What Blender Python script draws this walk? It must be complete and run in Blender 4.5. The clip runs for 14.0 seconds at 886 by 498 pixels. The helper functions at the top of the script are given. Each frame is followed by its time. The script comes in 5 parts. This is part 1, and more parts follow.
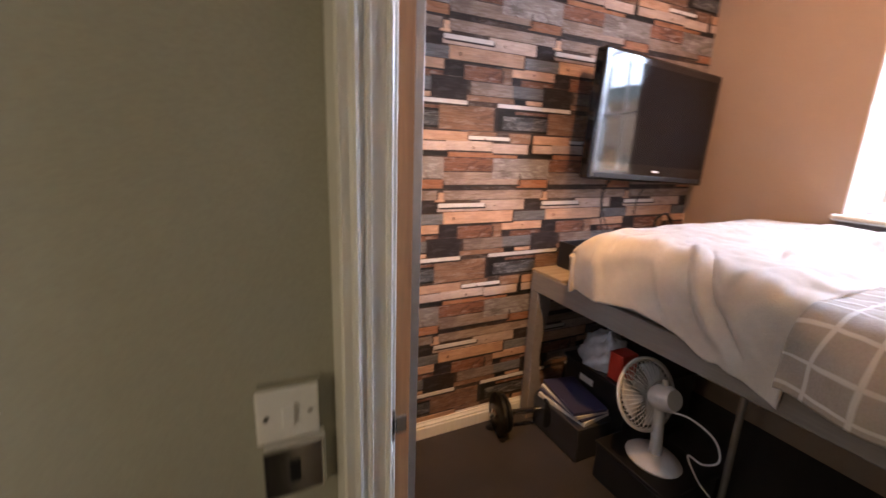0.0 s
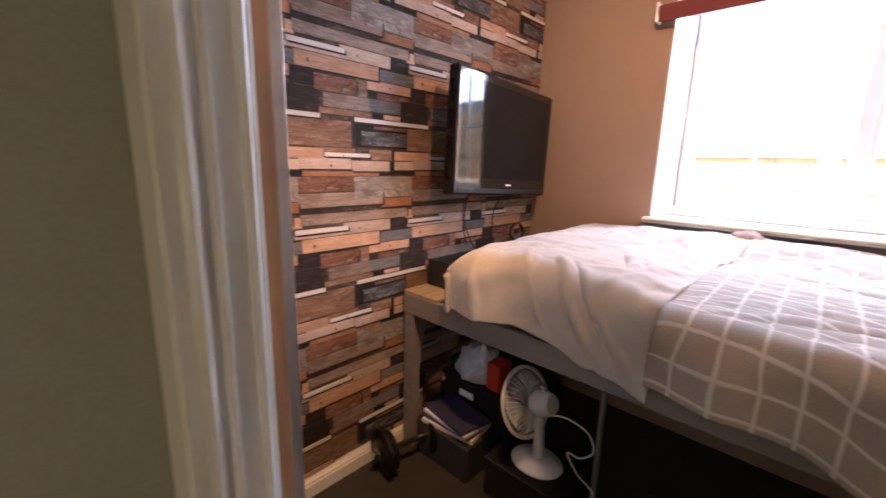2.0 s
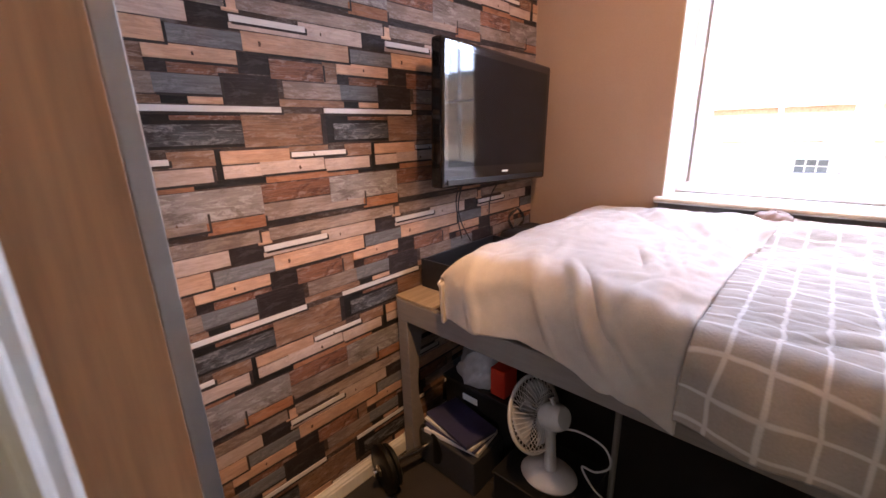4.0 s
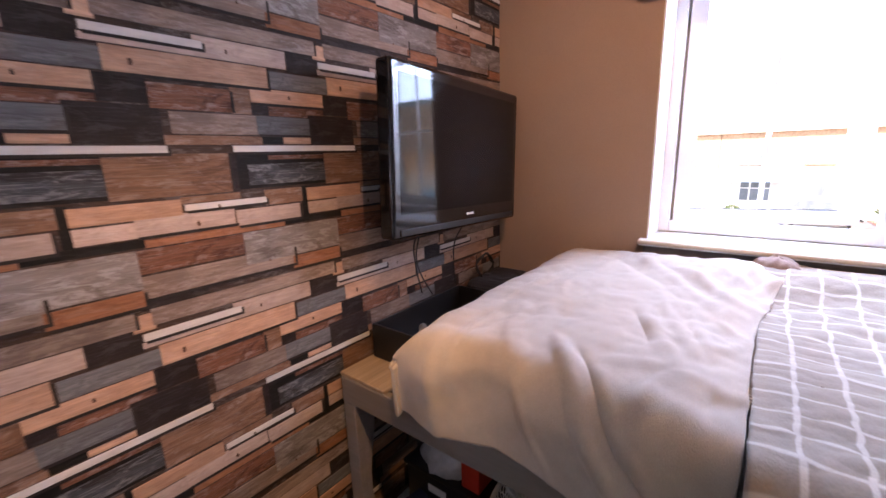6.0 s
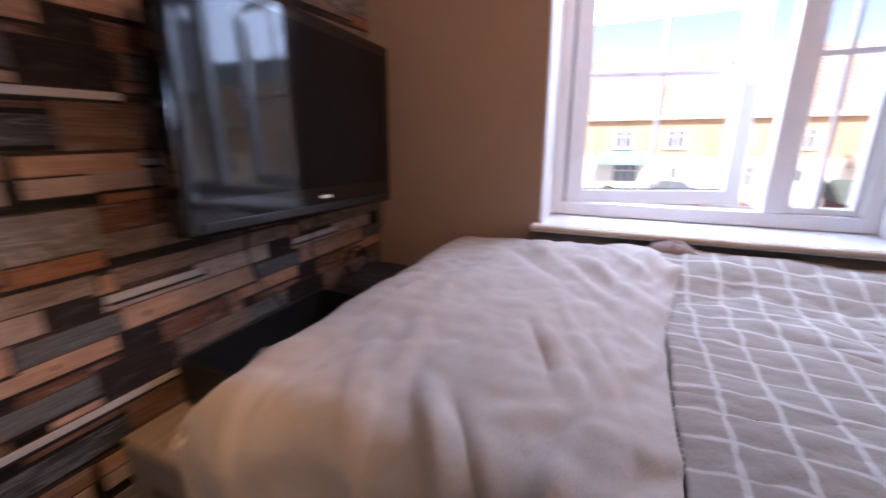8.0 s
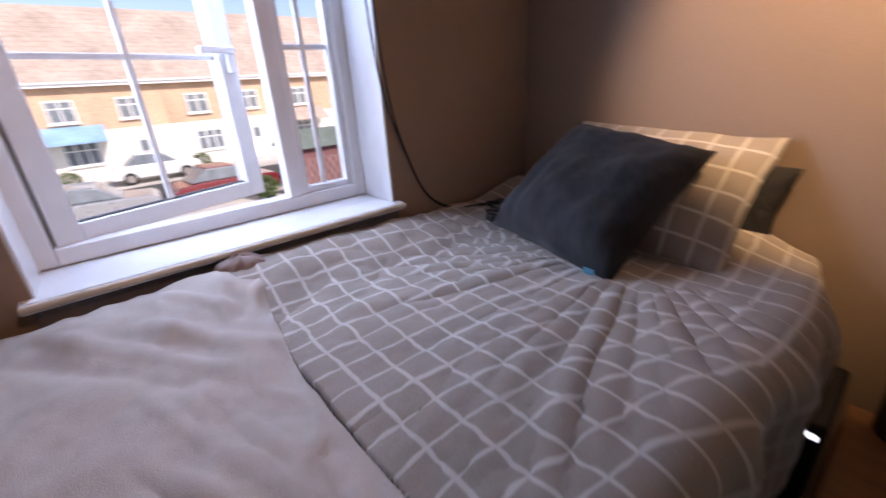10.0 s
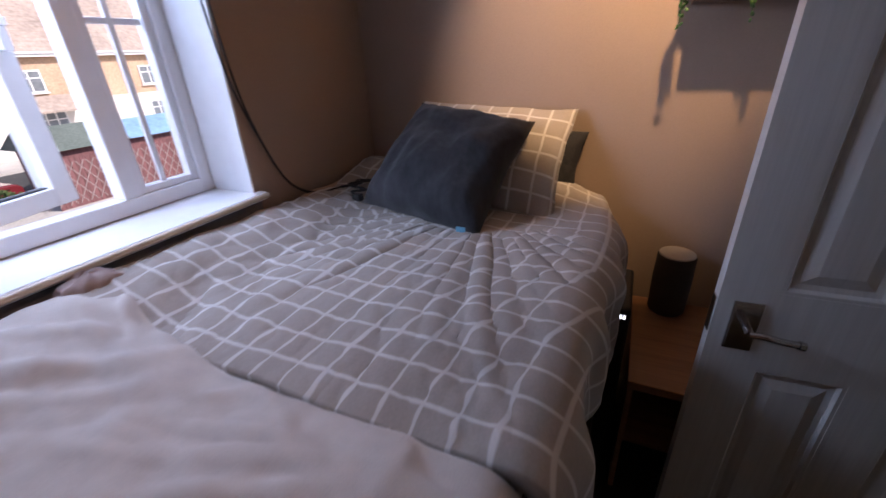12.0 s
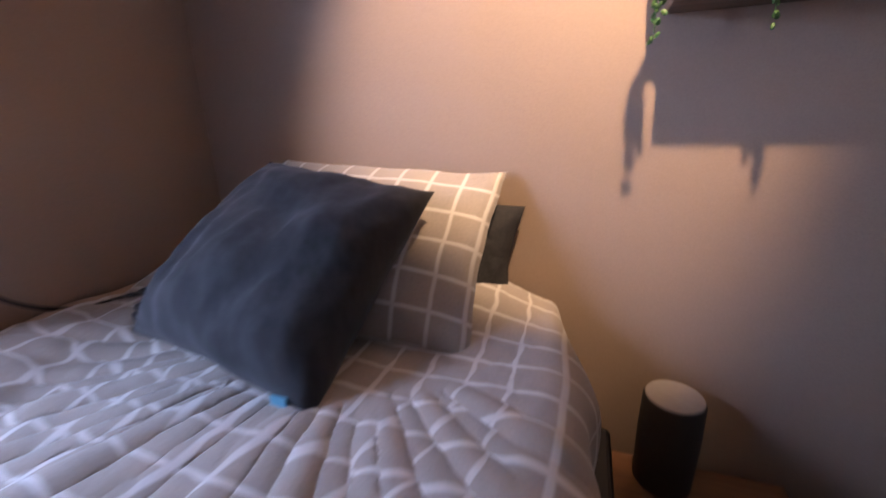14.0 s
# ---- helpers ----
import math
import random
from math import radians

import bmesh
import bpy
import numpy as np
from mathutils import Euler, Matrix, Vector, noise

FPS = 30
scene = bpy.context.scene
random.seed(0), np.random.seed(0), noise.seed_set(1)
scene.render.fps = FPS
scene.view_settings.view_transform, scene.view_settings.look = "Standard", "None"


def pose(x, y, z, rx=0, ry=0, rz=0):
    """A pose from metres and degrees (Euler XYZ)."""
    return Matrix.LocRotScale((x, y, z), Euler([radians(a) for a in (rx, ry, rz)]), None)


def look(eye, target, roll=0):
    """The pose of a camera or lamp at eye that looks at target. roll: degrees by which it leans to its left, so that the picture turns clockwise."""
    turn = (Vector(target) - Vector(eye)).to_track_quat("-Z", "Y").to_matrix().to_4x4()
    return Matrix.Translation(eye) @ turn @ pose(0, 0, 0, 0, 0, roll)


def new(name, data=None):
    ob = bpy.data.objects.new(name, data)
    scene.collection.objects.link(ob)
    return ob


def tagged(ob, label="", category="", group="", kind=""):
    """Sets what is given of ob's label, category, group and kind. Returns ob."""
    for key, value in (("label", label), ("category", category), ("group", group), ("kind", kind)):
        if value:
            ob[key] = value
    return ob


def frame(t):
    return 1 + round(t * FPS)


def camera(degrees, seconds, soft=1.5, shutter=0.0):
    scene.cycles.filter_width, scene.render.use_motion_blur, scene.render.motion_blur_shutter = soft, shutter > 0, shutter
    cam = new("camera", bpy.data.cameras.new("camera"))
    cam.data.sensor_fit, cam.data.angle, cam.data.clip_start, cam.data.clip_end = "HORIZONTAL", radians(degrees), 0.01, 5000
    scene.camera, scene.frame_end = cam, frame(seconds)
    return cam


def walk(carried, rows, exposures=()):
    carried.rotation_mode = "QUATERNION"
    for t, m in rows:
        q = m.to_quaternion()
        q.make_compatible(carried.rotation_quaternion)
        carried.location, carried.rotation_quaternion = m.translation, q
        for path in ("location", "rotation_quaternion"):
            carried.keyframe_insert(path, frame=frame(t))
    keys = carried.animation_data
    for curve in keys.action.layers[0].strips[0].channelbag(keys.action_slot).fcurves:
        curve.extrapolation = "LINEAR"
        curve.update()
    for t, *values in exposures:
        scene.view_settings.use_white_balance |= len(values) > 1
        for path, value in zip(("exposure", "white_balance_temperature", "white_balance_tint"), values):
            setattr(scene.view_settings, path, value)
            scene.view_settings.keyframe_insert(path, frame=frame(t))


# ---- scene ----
cam = camera(94.9, 14.0, shutter=0.8)
PATH = [
    (0, (0.051, -0.21, 1.252), (0.891, 1.543, 0.78), 2.1),
    (0.5, (0.041, -0.071, 1.275), (1.152, 1.519, 0.788), 0.0),
    (1, (0.047, -0.052, 1.276), (1.308, 1.433, 0.82), 1.3),
    (1.5, (0.052, -0.042, 1.285), (1.402, 1.374, 0.867), 1.2),
    (2, (0.078, -0.055, 1.284), (1.501, 1.289, 0.872), 1.6),
    (2.2, (0.087, -0.051, 1.285), (1.553, 1.243, 0.864), 2.0),
    (4.3, (0.256, 0.082, 1.374), (1.638, 1.412, 0.806), -2.1),
    (4.5, (0.268, 0.097, 1.381), (1.64, 1.445, 0.833), -2.3),
    (5, (0.326, 0.148, 1.399), (1.688, 1.539, 0.945), -2.1),
    (5.5, (0.387, 0.202, 1.412), (1.858, 1.493, 0.999), -1.7),
    (6, (0.486, 0.229, 1.398), (2.011, 1.444, 0.952), -1.9),
    (6.5, (0.576, 0.239, 1.396), (2.084, 1.469, 0.936), -1.3),
    (7, (0.627, 0.239, 1.39), (2.101, 1.502, 0.907), -1.4),
    (7.5, (0.693, 0.23, 1.378), (2.252, 1.373, 0.867), -1.2),
    (8, (0.82, 0.305, 1.352), (2.569, 1.111, 0.812), -0.6),
    (8.5, (0.969, 0.35, 1.358), (2.838, 0.487, 0.66), -0.6),
    (9, (1.023, 0.3, 1.426), (2.786, -0.226, 0.641), -0.2),
    (9.2, (1.047, 0.29, 1.432), (2.77, -0.404, 0.69), -0.5),
    (11.3, (1.0, 0.592, 1.465), (1.859, -0.967, 0.552), -2.1),
    (11.5, (1.021, 0.586, 1.459), (1.839, -0.999, 0.555), -1.8),
    (12, (1.088, 0.558, 1.451), (1.858, -1.071, 0.582), -2.6),
    (12.5, (1.088, 0.393, 1.445), (1.791, -1.274, 0.593), -1.6),
    (13, (1.096, 0.232, 1.406), (1.79, -1.472, 0.622), -0.3),
    (13.5, (1.152, 0.059, 1.399), (1.752, -1.698, 0.653), 0.5),
    (14, (1.109, -0.094, 1.366), (1.737, -1.895, 0.764), -1.5),
]
walk(cam, [(t, look(eye, target, roll)) for t, eye, target, roll in PATH],
     [(0, 2.4, 7200, 20), (2.2, 2.1, 7300, 24), (4.3, 2.1, 6900, 24), (5.5, 1.88, 6700, 24), (7.5, 1.05, 6500, 24), (9, 0.44, 6550, 24), (11.3, 0.12, 6250, 24), (12.5, 0.3, 6150, 24), (14, 0.75, 5700, 26)])

# ---- world, sun, lamps ----
world = bpy.data.worlds.new("sky")
scene.world = world
world.use_nodes = True
wn = world.node_tree.nodes
sky = wn.new("ShaderNodeTexSky")
sky.sky_type, sky.sun_disc = "NISHITA", False
sky.sun_elevation, sky.sun_rotation = radians(42), radians(250)
wn["Background"].inputs[1].default_value = 0.15
world.node_tree.links.new(sky.outputs[0], wn["Background"].inputs[0])


def lamp(name, kind, energy, colour, m, **more):
    data = bpy.data.lights.new(name, kind)
    data.energy, data.color = energy, colour
    if "radius" in more:
        data.shadow_soft_size = more["radius"]
    if "angle" in more:
        data.angle = radians(more["angle"])
    if "size" in more:
        data.shape, data.size, data.size_y = "RECTANGLE", more["size"][0], more["size"][1]
    if "cone" in more:
        data.spot_size, data.spot_blend = radians(more["cone"]), more["blend"]
    ob = new(name, data)
    ob.matrix_world = m
    return ob


lamp("sun", "SUN", 5.0, (1.0, 0.93, 0.82), look((-20, -8, 20), (0, 0, 0)), angle=0.5)
lamp("window_skylight", "AREA", 11.5, (0.50, 0.69, 1.0), look((2.60, 0.1, 1.90), (1.75, 0.1, 1.25)), size=(0.90, 0.34))
lamp("window_skylight_side", "AREA", 11.0, (0.66, 0.79, 1.0), look((2.93, 0.85, 1.72), (1.45, -1.085, 1.35)), size=(0.40, 0.90))
lamp("downlight_head", "SPOT", 68.0, (1.0, 0.68, 0.33), look((1.0, -0.62, 2.215), (1.12, -1.085, 1.78)), radius=0.018, cone=76, blend=0.45)
lamp("downlight_corner", "SPOT", 13.0, (1.0, 0.60, 0.36), look((1.0, 0.12, 2.215), (2.1, 0.70, 1.45)), radius=0.02, cone=104, blend=1.0)
lamp("downlight_feature", "SPOT", 21.0, (1.0, 0.60, 0.25), look((0.72, 0.38, 2.215), (0.88, 1.2, 0.52)), radius=0.03, cone=54, blend=0.9)
# unseen fill light, added low on the landing to brighten its wall
lamp("landing_fill", "POINT", 1.9, (1.0, 0.90, 0.66), pose(-0.95, -0.35, 1.10), radius=0.06)

# ---- small tools ----
ORIGIN = {}


def thing(name, base=(0, 0, 0), label="", category="", group="", kind=""):
    ob = new(name)
    ob.empty_display_size = 0.05
    ob.location = base
    ORIGIN[ob] = Vector(base)
    return tagged(ob, label, category, group, kind)


def part(name, bm, material, parent=None, label="", smooth=None, bevel=0.0, segments=2):
    """One mesh object, given in the room's coordinates, under a thing or under a part."""
    base = ORIGIN[parent] if parent else Vector((0, 0, 0))
    bmesh.ops.translate(bm, verts=bm.verts, vec=-base)
    data = bpy.data.meshes.new(name)
    bm.to_mesh(data)
    bm.free()
    data.materials.append(material)
    if smooth is not None:
        data.shade_smooth()
        if smooth < 180:
            data.set_sharp_from_angle(angle=radians(smooth))
    ob = new(name, data)
    ORIGIN[ob] = base
    if parent:
        ob.parent = parent
    if bevel:
        mod = ob.modifiers.new("edge", "BEVEL")
        mod.width, mod.segments, mod.limit_method = bevel, segments, "ANGLE"
    if label:
        ob["label"] = label
    return ob


def structure(name, bm, material, label="", **more):
    return tagged(part(name, bm, material, **more), label, kind="structure")


def box(x0, x1, y0, y1, z0, z1, bm=None):
    bm = bm or bmesh.new()
    m = Matrix.LocRotScale(((x0 + x1) / 2, (y0 + y1) / 2, (z0 + z1) / 2), None, (x1 - x0, y1 - y0, z1 - z0))
    bmesh.ops.create_cube(bm, size=1, matrix=m)
    return bm


def rod(a, b, r0, r1=None, n=16, bm=None):
    """A round bar from a to b."""
    bm = bm or bmesh.new()
    a, b = Vector(a), Vector(b)
    turn = (b - a).to_track_quat("Z", "Y").to_matrix().to_4x4()
    bmesh.ops.create_cone(bm, cap_ends=True, segments=n, radius1=r0, radius2=r0 if r1 is None else r1, depth=(b - a).length,
                          matrix=Matrix.Translation((a + b) / 2) @ turn)
    return bm


def lathe(profile, m, n=28, bm=None):
    """A turned body: profile of (radius, height), about the pose's z."""
    bm = bm or bmesh.new()
    rings = []
    for r, h in profile:
        rings.append([bm.verts.new(m @ Vector((r * math.cos(6.28319 * k / n), r * math.sin(6.28319 * k / n), h))) for k in range(n)])
    for a, b in zip(rings, rings[1:]):
        for k in range(n):
            bm.faces.new((a[k], a[(k + 1) % n], b[(k + 1) % n], b[k]))
    bm.faces.new(rings[0][::-1])
    bm.faces.new(rings[-1])
    bmesh.ops.recalc_face_normals(bm, faces=bm.faces)
    return bm


def tube(points, r, n=8, bm=None, closed=False):
    """A bent round cord through the points."""
    bm = bm or bmesh.new()
    pts = [Vector(p) for p in points]
    count, rings = len(pts), []
    for i, p in enumerate(pts):
        if closed:
            way = pts[(i + 1) % count] - pts[i - 1]
        else:
            way = pts[min(i + 1, count - 1)] - pts[max(i - 1, 0)]
        q = way.to_track_quat("Z", "Y")
        rings.append([bm.verts.new(p + q @ Vector((r * math.cos(6.28319 * k / n), r * math.sin(6.28319 * k / n), 0))) for k in range(n)])
    pairs = list(zip(rings, rings[1:])) + ([(rings[-1], rings[0])] if closed else [])
    for a, b in pairs:
        for k in range(n):
            bm.faces.new((a[k], a[(k + 1) % n], b[(k + 1) % n], b[k]))
    if not closed:
        bm.faces.new(rings[0][::-1])
        bm.faces.new(rings[-1])
    return bm


def spline(points, steps=8):
    """Points along a smooth line through the given ones."""
    p = [Vector(a) for a in points]
    p = [2 * p[0] - p[1]] + p + [2 * p[-1] - p[-2]]
    out = []
    for i in range(1, len(p) - 2):
        for k in range(steps):
            t = k / steps
            out.append(0.5 * (2 * p[i] + (p[i + 1] - p[i - 1]) * t + (2 * p[i - 1] - 5 * p[i] + 4 * p[i + 1] - p[i + 2]) * t * t
                              + (3 * p[i] - p[i - 1] - 3 * p[i + 1] + p[i + 2]) * t ** 3))
    return out + [p[-2]]


def sheet(f, nu, nv, uv=None):
    """A grid of f(u, v) for u and v from 0 to 1, with uv(u, v) as its texture coordinates."""
    bm = bmesh.new()
    grid = [[bm.verts.new(f(i / nu, j / nv)) for j in range(nv + 1)] for i in range(nu + 1)]
    layer = bm.loops.layers.uv.new("UVMap") if uv else None
    for i in range(nu):
        for j in range(nv):
            face = bm.faces.new((grid[i][j], grid[i + 1][j], grid[i + 1][j + 1], grid[i][j + 1]))
            if uv:
                for loop, (a, b) in zip(face.loops, ((i, j), (i + 1, j), (i + 1, j + 1), (i, j + 1))):
                    loop[layer].uv = uv(a / nu, b / nv)
    return bm


def extrude(outline, axis, lo, hi, bm=None):
    """A prism: outline of (a, b) in the two other axes, in order x, y, z."""
    bm = bm or bmesh.new()

    def at(a, b, c):
        return {"x": (c, a, b), "y": (a, c, b), "z": (a, b, c)}[axis]

    low = [bm.verts.new(at(a, b, lo)) for a, b in outline]
    high = [bm.verts.new(at(a, b, hi)) for a, b in outline]
    n = len(outline)
    bm.faces.new(low)
    bm.faces.new(high[::-1])
    for k in range(n):
        bm.faces.new((low[k], low[(k + 1) % n], high[(k + 1) % n], high[k]))
    bmesh.ops.recalc_face_normals(bm, faces=bm.faces)
    return bm


# ---- materials ----
def material(name, colour, rough=0.6, metal=0.0, vary=0.12, grain=60.0, stain=3.0, bump=0.15, depth=0.002, stretch=(1, 1, 1),
             sheen=0.0, coat=0.0, tint=None, by_object=0.0):
    """A surface with grain, larger stains and fine relief. tint: the stain's colour; by_object: how far pieces differ."""
    m = bpy.data.materials.new(name)
    m.use_nodes = True
    nt = m.node_tree
    n, link = nt.nodes, nt.links.new
    bsdf = n["Principled BSDF"]
    coords, mapping = n.new("ShaderNodeTexCoord"), n.new("ShaderNodeMapping")
    mapping.inputs["Scale"].default_value = stretch
    link(coords.outputs["Object"], mapping.inputs[0])
    fine, large = n.new("ShaderNodeTexNoise"), n.new("ShaderNodeTexNoise")
    fine.inputs["Scale"].default_value, large.inputs["Scale"].default_value = grain, stain
    fine.inputs["Detail"].default_value, large.inputs["Detail"].default_value = 6, 4
    for t in (fine, large):
        link(mapping.outputs[0], t.inputs["Vector"])
    mix = n.new("ShaderNodeMix")
    mix.data_type = "RGBA"
    dark = tint or tuple(c * (1 - 2 * vary) for c in colour)
    mix.inputs["A"].default_value = (*[min(1, c * (1 + vary)) for c in colour], 1)
    mix.inputs["B"].default_value = (*dark, 1)
    both = n.new("ShaderNodeMath")
    both.operation = "MULTIPLY_ADD"
    link(fine.outputs[0], both.inputs[0])
    both.inputs[1].default_value = 0.5
    half = n.new("ShaderNodeMath")
    half.operation = "MULTIPLY"
    half.inputs[1].default_value = 0.5
    link(large.outputs[0], half.inputs[0])
    link(half.outputs[0], both.inputs[2])
    ramp = n.new("ShaderNodeMapRange")
    ramp.inputs["From Min"].default_value, ramp.inputs["From Max"].default_value = 0.32, 0.68
    link(both.outputs[0], ramp.inputs[0])
    link(ramp.outputs[0], mix.inputs["Factor"])
    last = mix.outputs["Result"]
    if by_object:
        info, hsv, span = n.new("ShaderNodeObjectInfo"), n.new("ShaderNodeHueSaturation"), n.new("ShaderNodeMapRange")
        span.inputs["To Min"].default_value, span.inputs["To Max"].default_value = 1 - by_object, 1 + by_object
        link(info.outputs["Random"], span.inputs[0])
        link(span.outputs[0], hsv.inputs["Value"])
        link(last, hsv.inputs["Color"])
        last = hsv.outputs[0]
    link(last, bsdf.inputs["Base Color"])
    bsdf.inputs["Metallic"].default_value = metal
    rr = n.new("ShaderNodeMapRange")
    rr.inputs["To Min"].default_value, rr.inputs["To Max"].default_value = max(0.02, rough - 0.08), min(1, rough + 0.08)
    link(large.outputs[0], rr.inputs[0])
    link(rr.outputs[0], bsdf.inputs["Roughness"])
    if bump:
        b = n.new("ShaderNodeBump")
        b.inputs["Strength"].default_value, b.inputs["Distance"].default_value = bump, depth
        link(fine.outputs[0], b.inputs["Height"])
        link(b.outputs[0], bsdf.inputs["Normal"])
    bsdf.inputs["Sheen Weight"].default_value = sheen
    bsdf.inputs["Coat Weight"].default_value = coat
    return m


def glow(name, colour, strength):
    m = bpy.data.materials.new(name)
    m.use_nodes = True
    b = m.node_tree.nodes["Principled BSDF"]
    b.inputs["Base Color"].default_value = (*colour, 1)
    b.inputs["Emission Color"].default_value = (*colour, 1)
    b.inputs["Emission Strength"].default_value = strength
    return m


PAINT = material("taupe_wall_paint", (0.345, 0.245, 0.180), 0.7, vary=0.05, grain=220, stain=2.0, bump=0.12, depth=0.001)
LANDING = material("grey_landing_paint", (0.37, 0.36, 0.295), 0.8, vary=0.06, grain=220, stain=1.5, bump=0.15, depth=0.001)
CEILING = material("white_ceiling_paint", (0.78, 0.76, 0.72), 0.85, vary=0.04, grain=90, stain=1.5, bump=0.2)
GLOSS = material("white_gloss_paint", (0.76, 0.73, 0.66), 0.32, vary=0.04, grain=14, stain=4, bump=0.12, depth=0.002, stretch=(9, 9, 0.7))
DOORPAINT = material("white_grained_door_paint", (0.55, 0.525, 0.48), 0.38, vary=0.05, grain=10, stain=4, bump=0.35, depth=0.002, stretch=(14, 14, 0.6))
PLASTIC = material("white_upvc", (0.84, 0.84, 0.84), 0.28, vary=0.03, grain=20, stain=3, bump=0.0)
smooth_plastic = PLASTIC.node_tree.nodes["Principled BSDF"]
PLASTIC.node_tree.links.remove(smooth_plastic.inputs["Roughness"].links[0])
smooth_plastic.inputs["Roughness"].default_value = 0.22
SWITCH = material("white_switch_plastic", (0.82, 0.81, 0.78), 0.3, vary=0.02, bump=0.0)
CHROME = material("polished_chrome", (0.62, 0.60, 0.58), 0.14, 1.0, vary=0.04, grain=80, bump=0.0)
CARPET = material("dark_brown_carpet", (0.022, 0.014, 0.010), 0.95, vary=0.35, grain=320, stain=6, bump=0.9, depth=0.006, sheen=0.15)
OAK = material("oak_veneer", (0.50, 0.245, 0.11), 0.45, vary=0.16, grain=9, stain=2.5, bump=0.08, stretch=(12, 12, 0.8))
ALU = material("champagne_aluminium", (0.50, 0.46, 0.42), 0.38, 0.7, vary=0.05, bump=0.0)
PALE = material("pale_beige_profile", (0.62, 0.52, 0.42), 0.4, 0.2, vary=0.05, bump=0.0)
DARK = material("black_plastic", (0.012, 0.012, 0.013), 0.42, vary=0.2, grain=160, bump=0.05)
PIANO = material("gloss_black_plastic", (0.006, 0.006, 0.007), 0.08, vary=0.1, bump=0.0, coat=0.25)
SCREEN = material("dark_screen_glass", (0.007, 0.007, 0.008), 0.035, vary=0.05, bump=0.0)
SCREEN.node_tree.nodes["Principled BSDF"].inputs["Specular IOR Level"].default_value = 0.26
BEDWOOD = material("taupe_painted_wood", (0.235, 0.205, 0.185), 0.5, vary=0.08, grain=12, stain=4, bump=0.1, stretch=(10, 0.8, 10))
PINE = material("pine_ledge", (0.37, 0.28, 0.20), 0.55, vary=0.14, grain=10, stain=4, bump=0.1, stretch=(0.8, 12, 12))
FLEECE = material("cream_fleece", (0.53, 0.465, 0.405), 0.95, vary=0.07, grain=420, stain=24, bump=0.5, depth=0.002, sheen=0.35)
VELVET = material("charcoal_velvet", (0.019, 0.019, 0.023), 0.85, vary=0.38, grain=60, stain=7, bump=0.15, depth=0.002, stretch=(1, 1, 0.4), sheen=0.10)
MATTRESS = material("grey_ticking", (0.45, 0.43, 0.41), 0.9, vary=0.06, grain=150, bump=0.3)
MAROON = material("maroon_blind_fabric", (0.16, 0.035, 0.035), 0.8, vary=0.15, grain=300, bump=0.3)
IRON = material("black_cast_iron", (0.014, 0.013, 0.012), 0.4, 0.5, vary=0.2, grain=60, bump=0.2)
LEAF = material("green_trailing_leaf", (0.07, 0.16, 0.035), 0.5, vary=0.3, grain=40, bump=0.1, by_object=0.3)
SLATE = material("dark_shelf_board", (0.16, 0.11, 0.075), 0.5, vary=0.15, grain=10, stretch=(0.8, 12, 12))
FANWHITE = material("white_fan_plastic", (0.62, 0.61, 0.60), 0.35, vary=0.03, bump=0.0)
WOODTOP = material("brown_wood_effect_top", (0.29, 0.14, 0.065), 0.4, vary=0.15, grain=9, stain=3, bump=0.06, stretch=(0.8, 12, 12))
PAPER = material("white_printed_paper", (0.72, 0.70, 0.68), 0.6, vary=0.05, bump=0.0)
RED = material("red_plastic", (0.55, 0.04, 0.02), 0.4, vary=0.06, bump=0.0)
NAVY = material("navy_card", (0.04, 0.04, 0.10), 0.5, vary=0.1, bump=0.0)
CLEAR = material("cloudy_plastic_bag", (0.52, 0.52, 0.53), 0.35, vary=0.2, grain=30, bump=0.6, depth=0.01)
CABLE = material("black_cable", (0.012, 0.011, 0.011), 0.5, vary=0.1, bump=0.0)
SPEAKER = material("dark_grey_speaker_mesh", (0.045, 0.036, 0.031), 0.7, vary=0.25, grain=400, bump=0.5)
SPEAKERTOP = material("pale_grey_cap", (0.36, 0.31, 0.27), 0.5, vary=0.05, bump=0.0)
DARKCLOTH = material("black_cotton", (0.022, 0.020, 0.022), 0.9, vary=0.25, grain=120, bump=0.4)

GREENEDGE = material("dark_green_glass_edge", (0.012, 0.035, 0.028), 0.2, vary=0.1, bump=0.0)
MIRROR = bpy.data.materials.new("silvered_mirror")
MIRROR.use_nodes = True
mb = MIRROR.node_tree.nodes["Principled BSDF"]
mb.inputs["Base Color"].default_value, mb.inputs["Metallic"].default_value, mb.inputs["Roughness"].default_value = (0.86, 0.88, 0.87, 1), 1.0, 0.01

GLASS = bpy.data.materials.new("window_glass")
GLASS.use_nodes = True
gb = GLASS.node_tree.nodes["Principled BSDF"]
gb.inputs["Base Color"].default_value, gb.inputs["Roughness"].default_value = (1, 1, 1, 1), 0.0
gb.inputs["Transmission Weight"].default_value, gb.inputs["IOR"].default_value = 1.0, 1.02


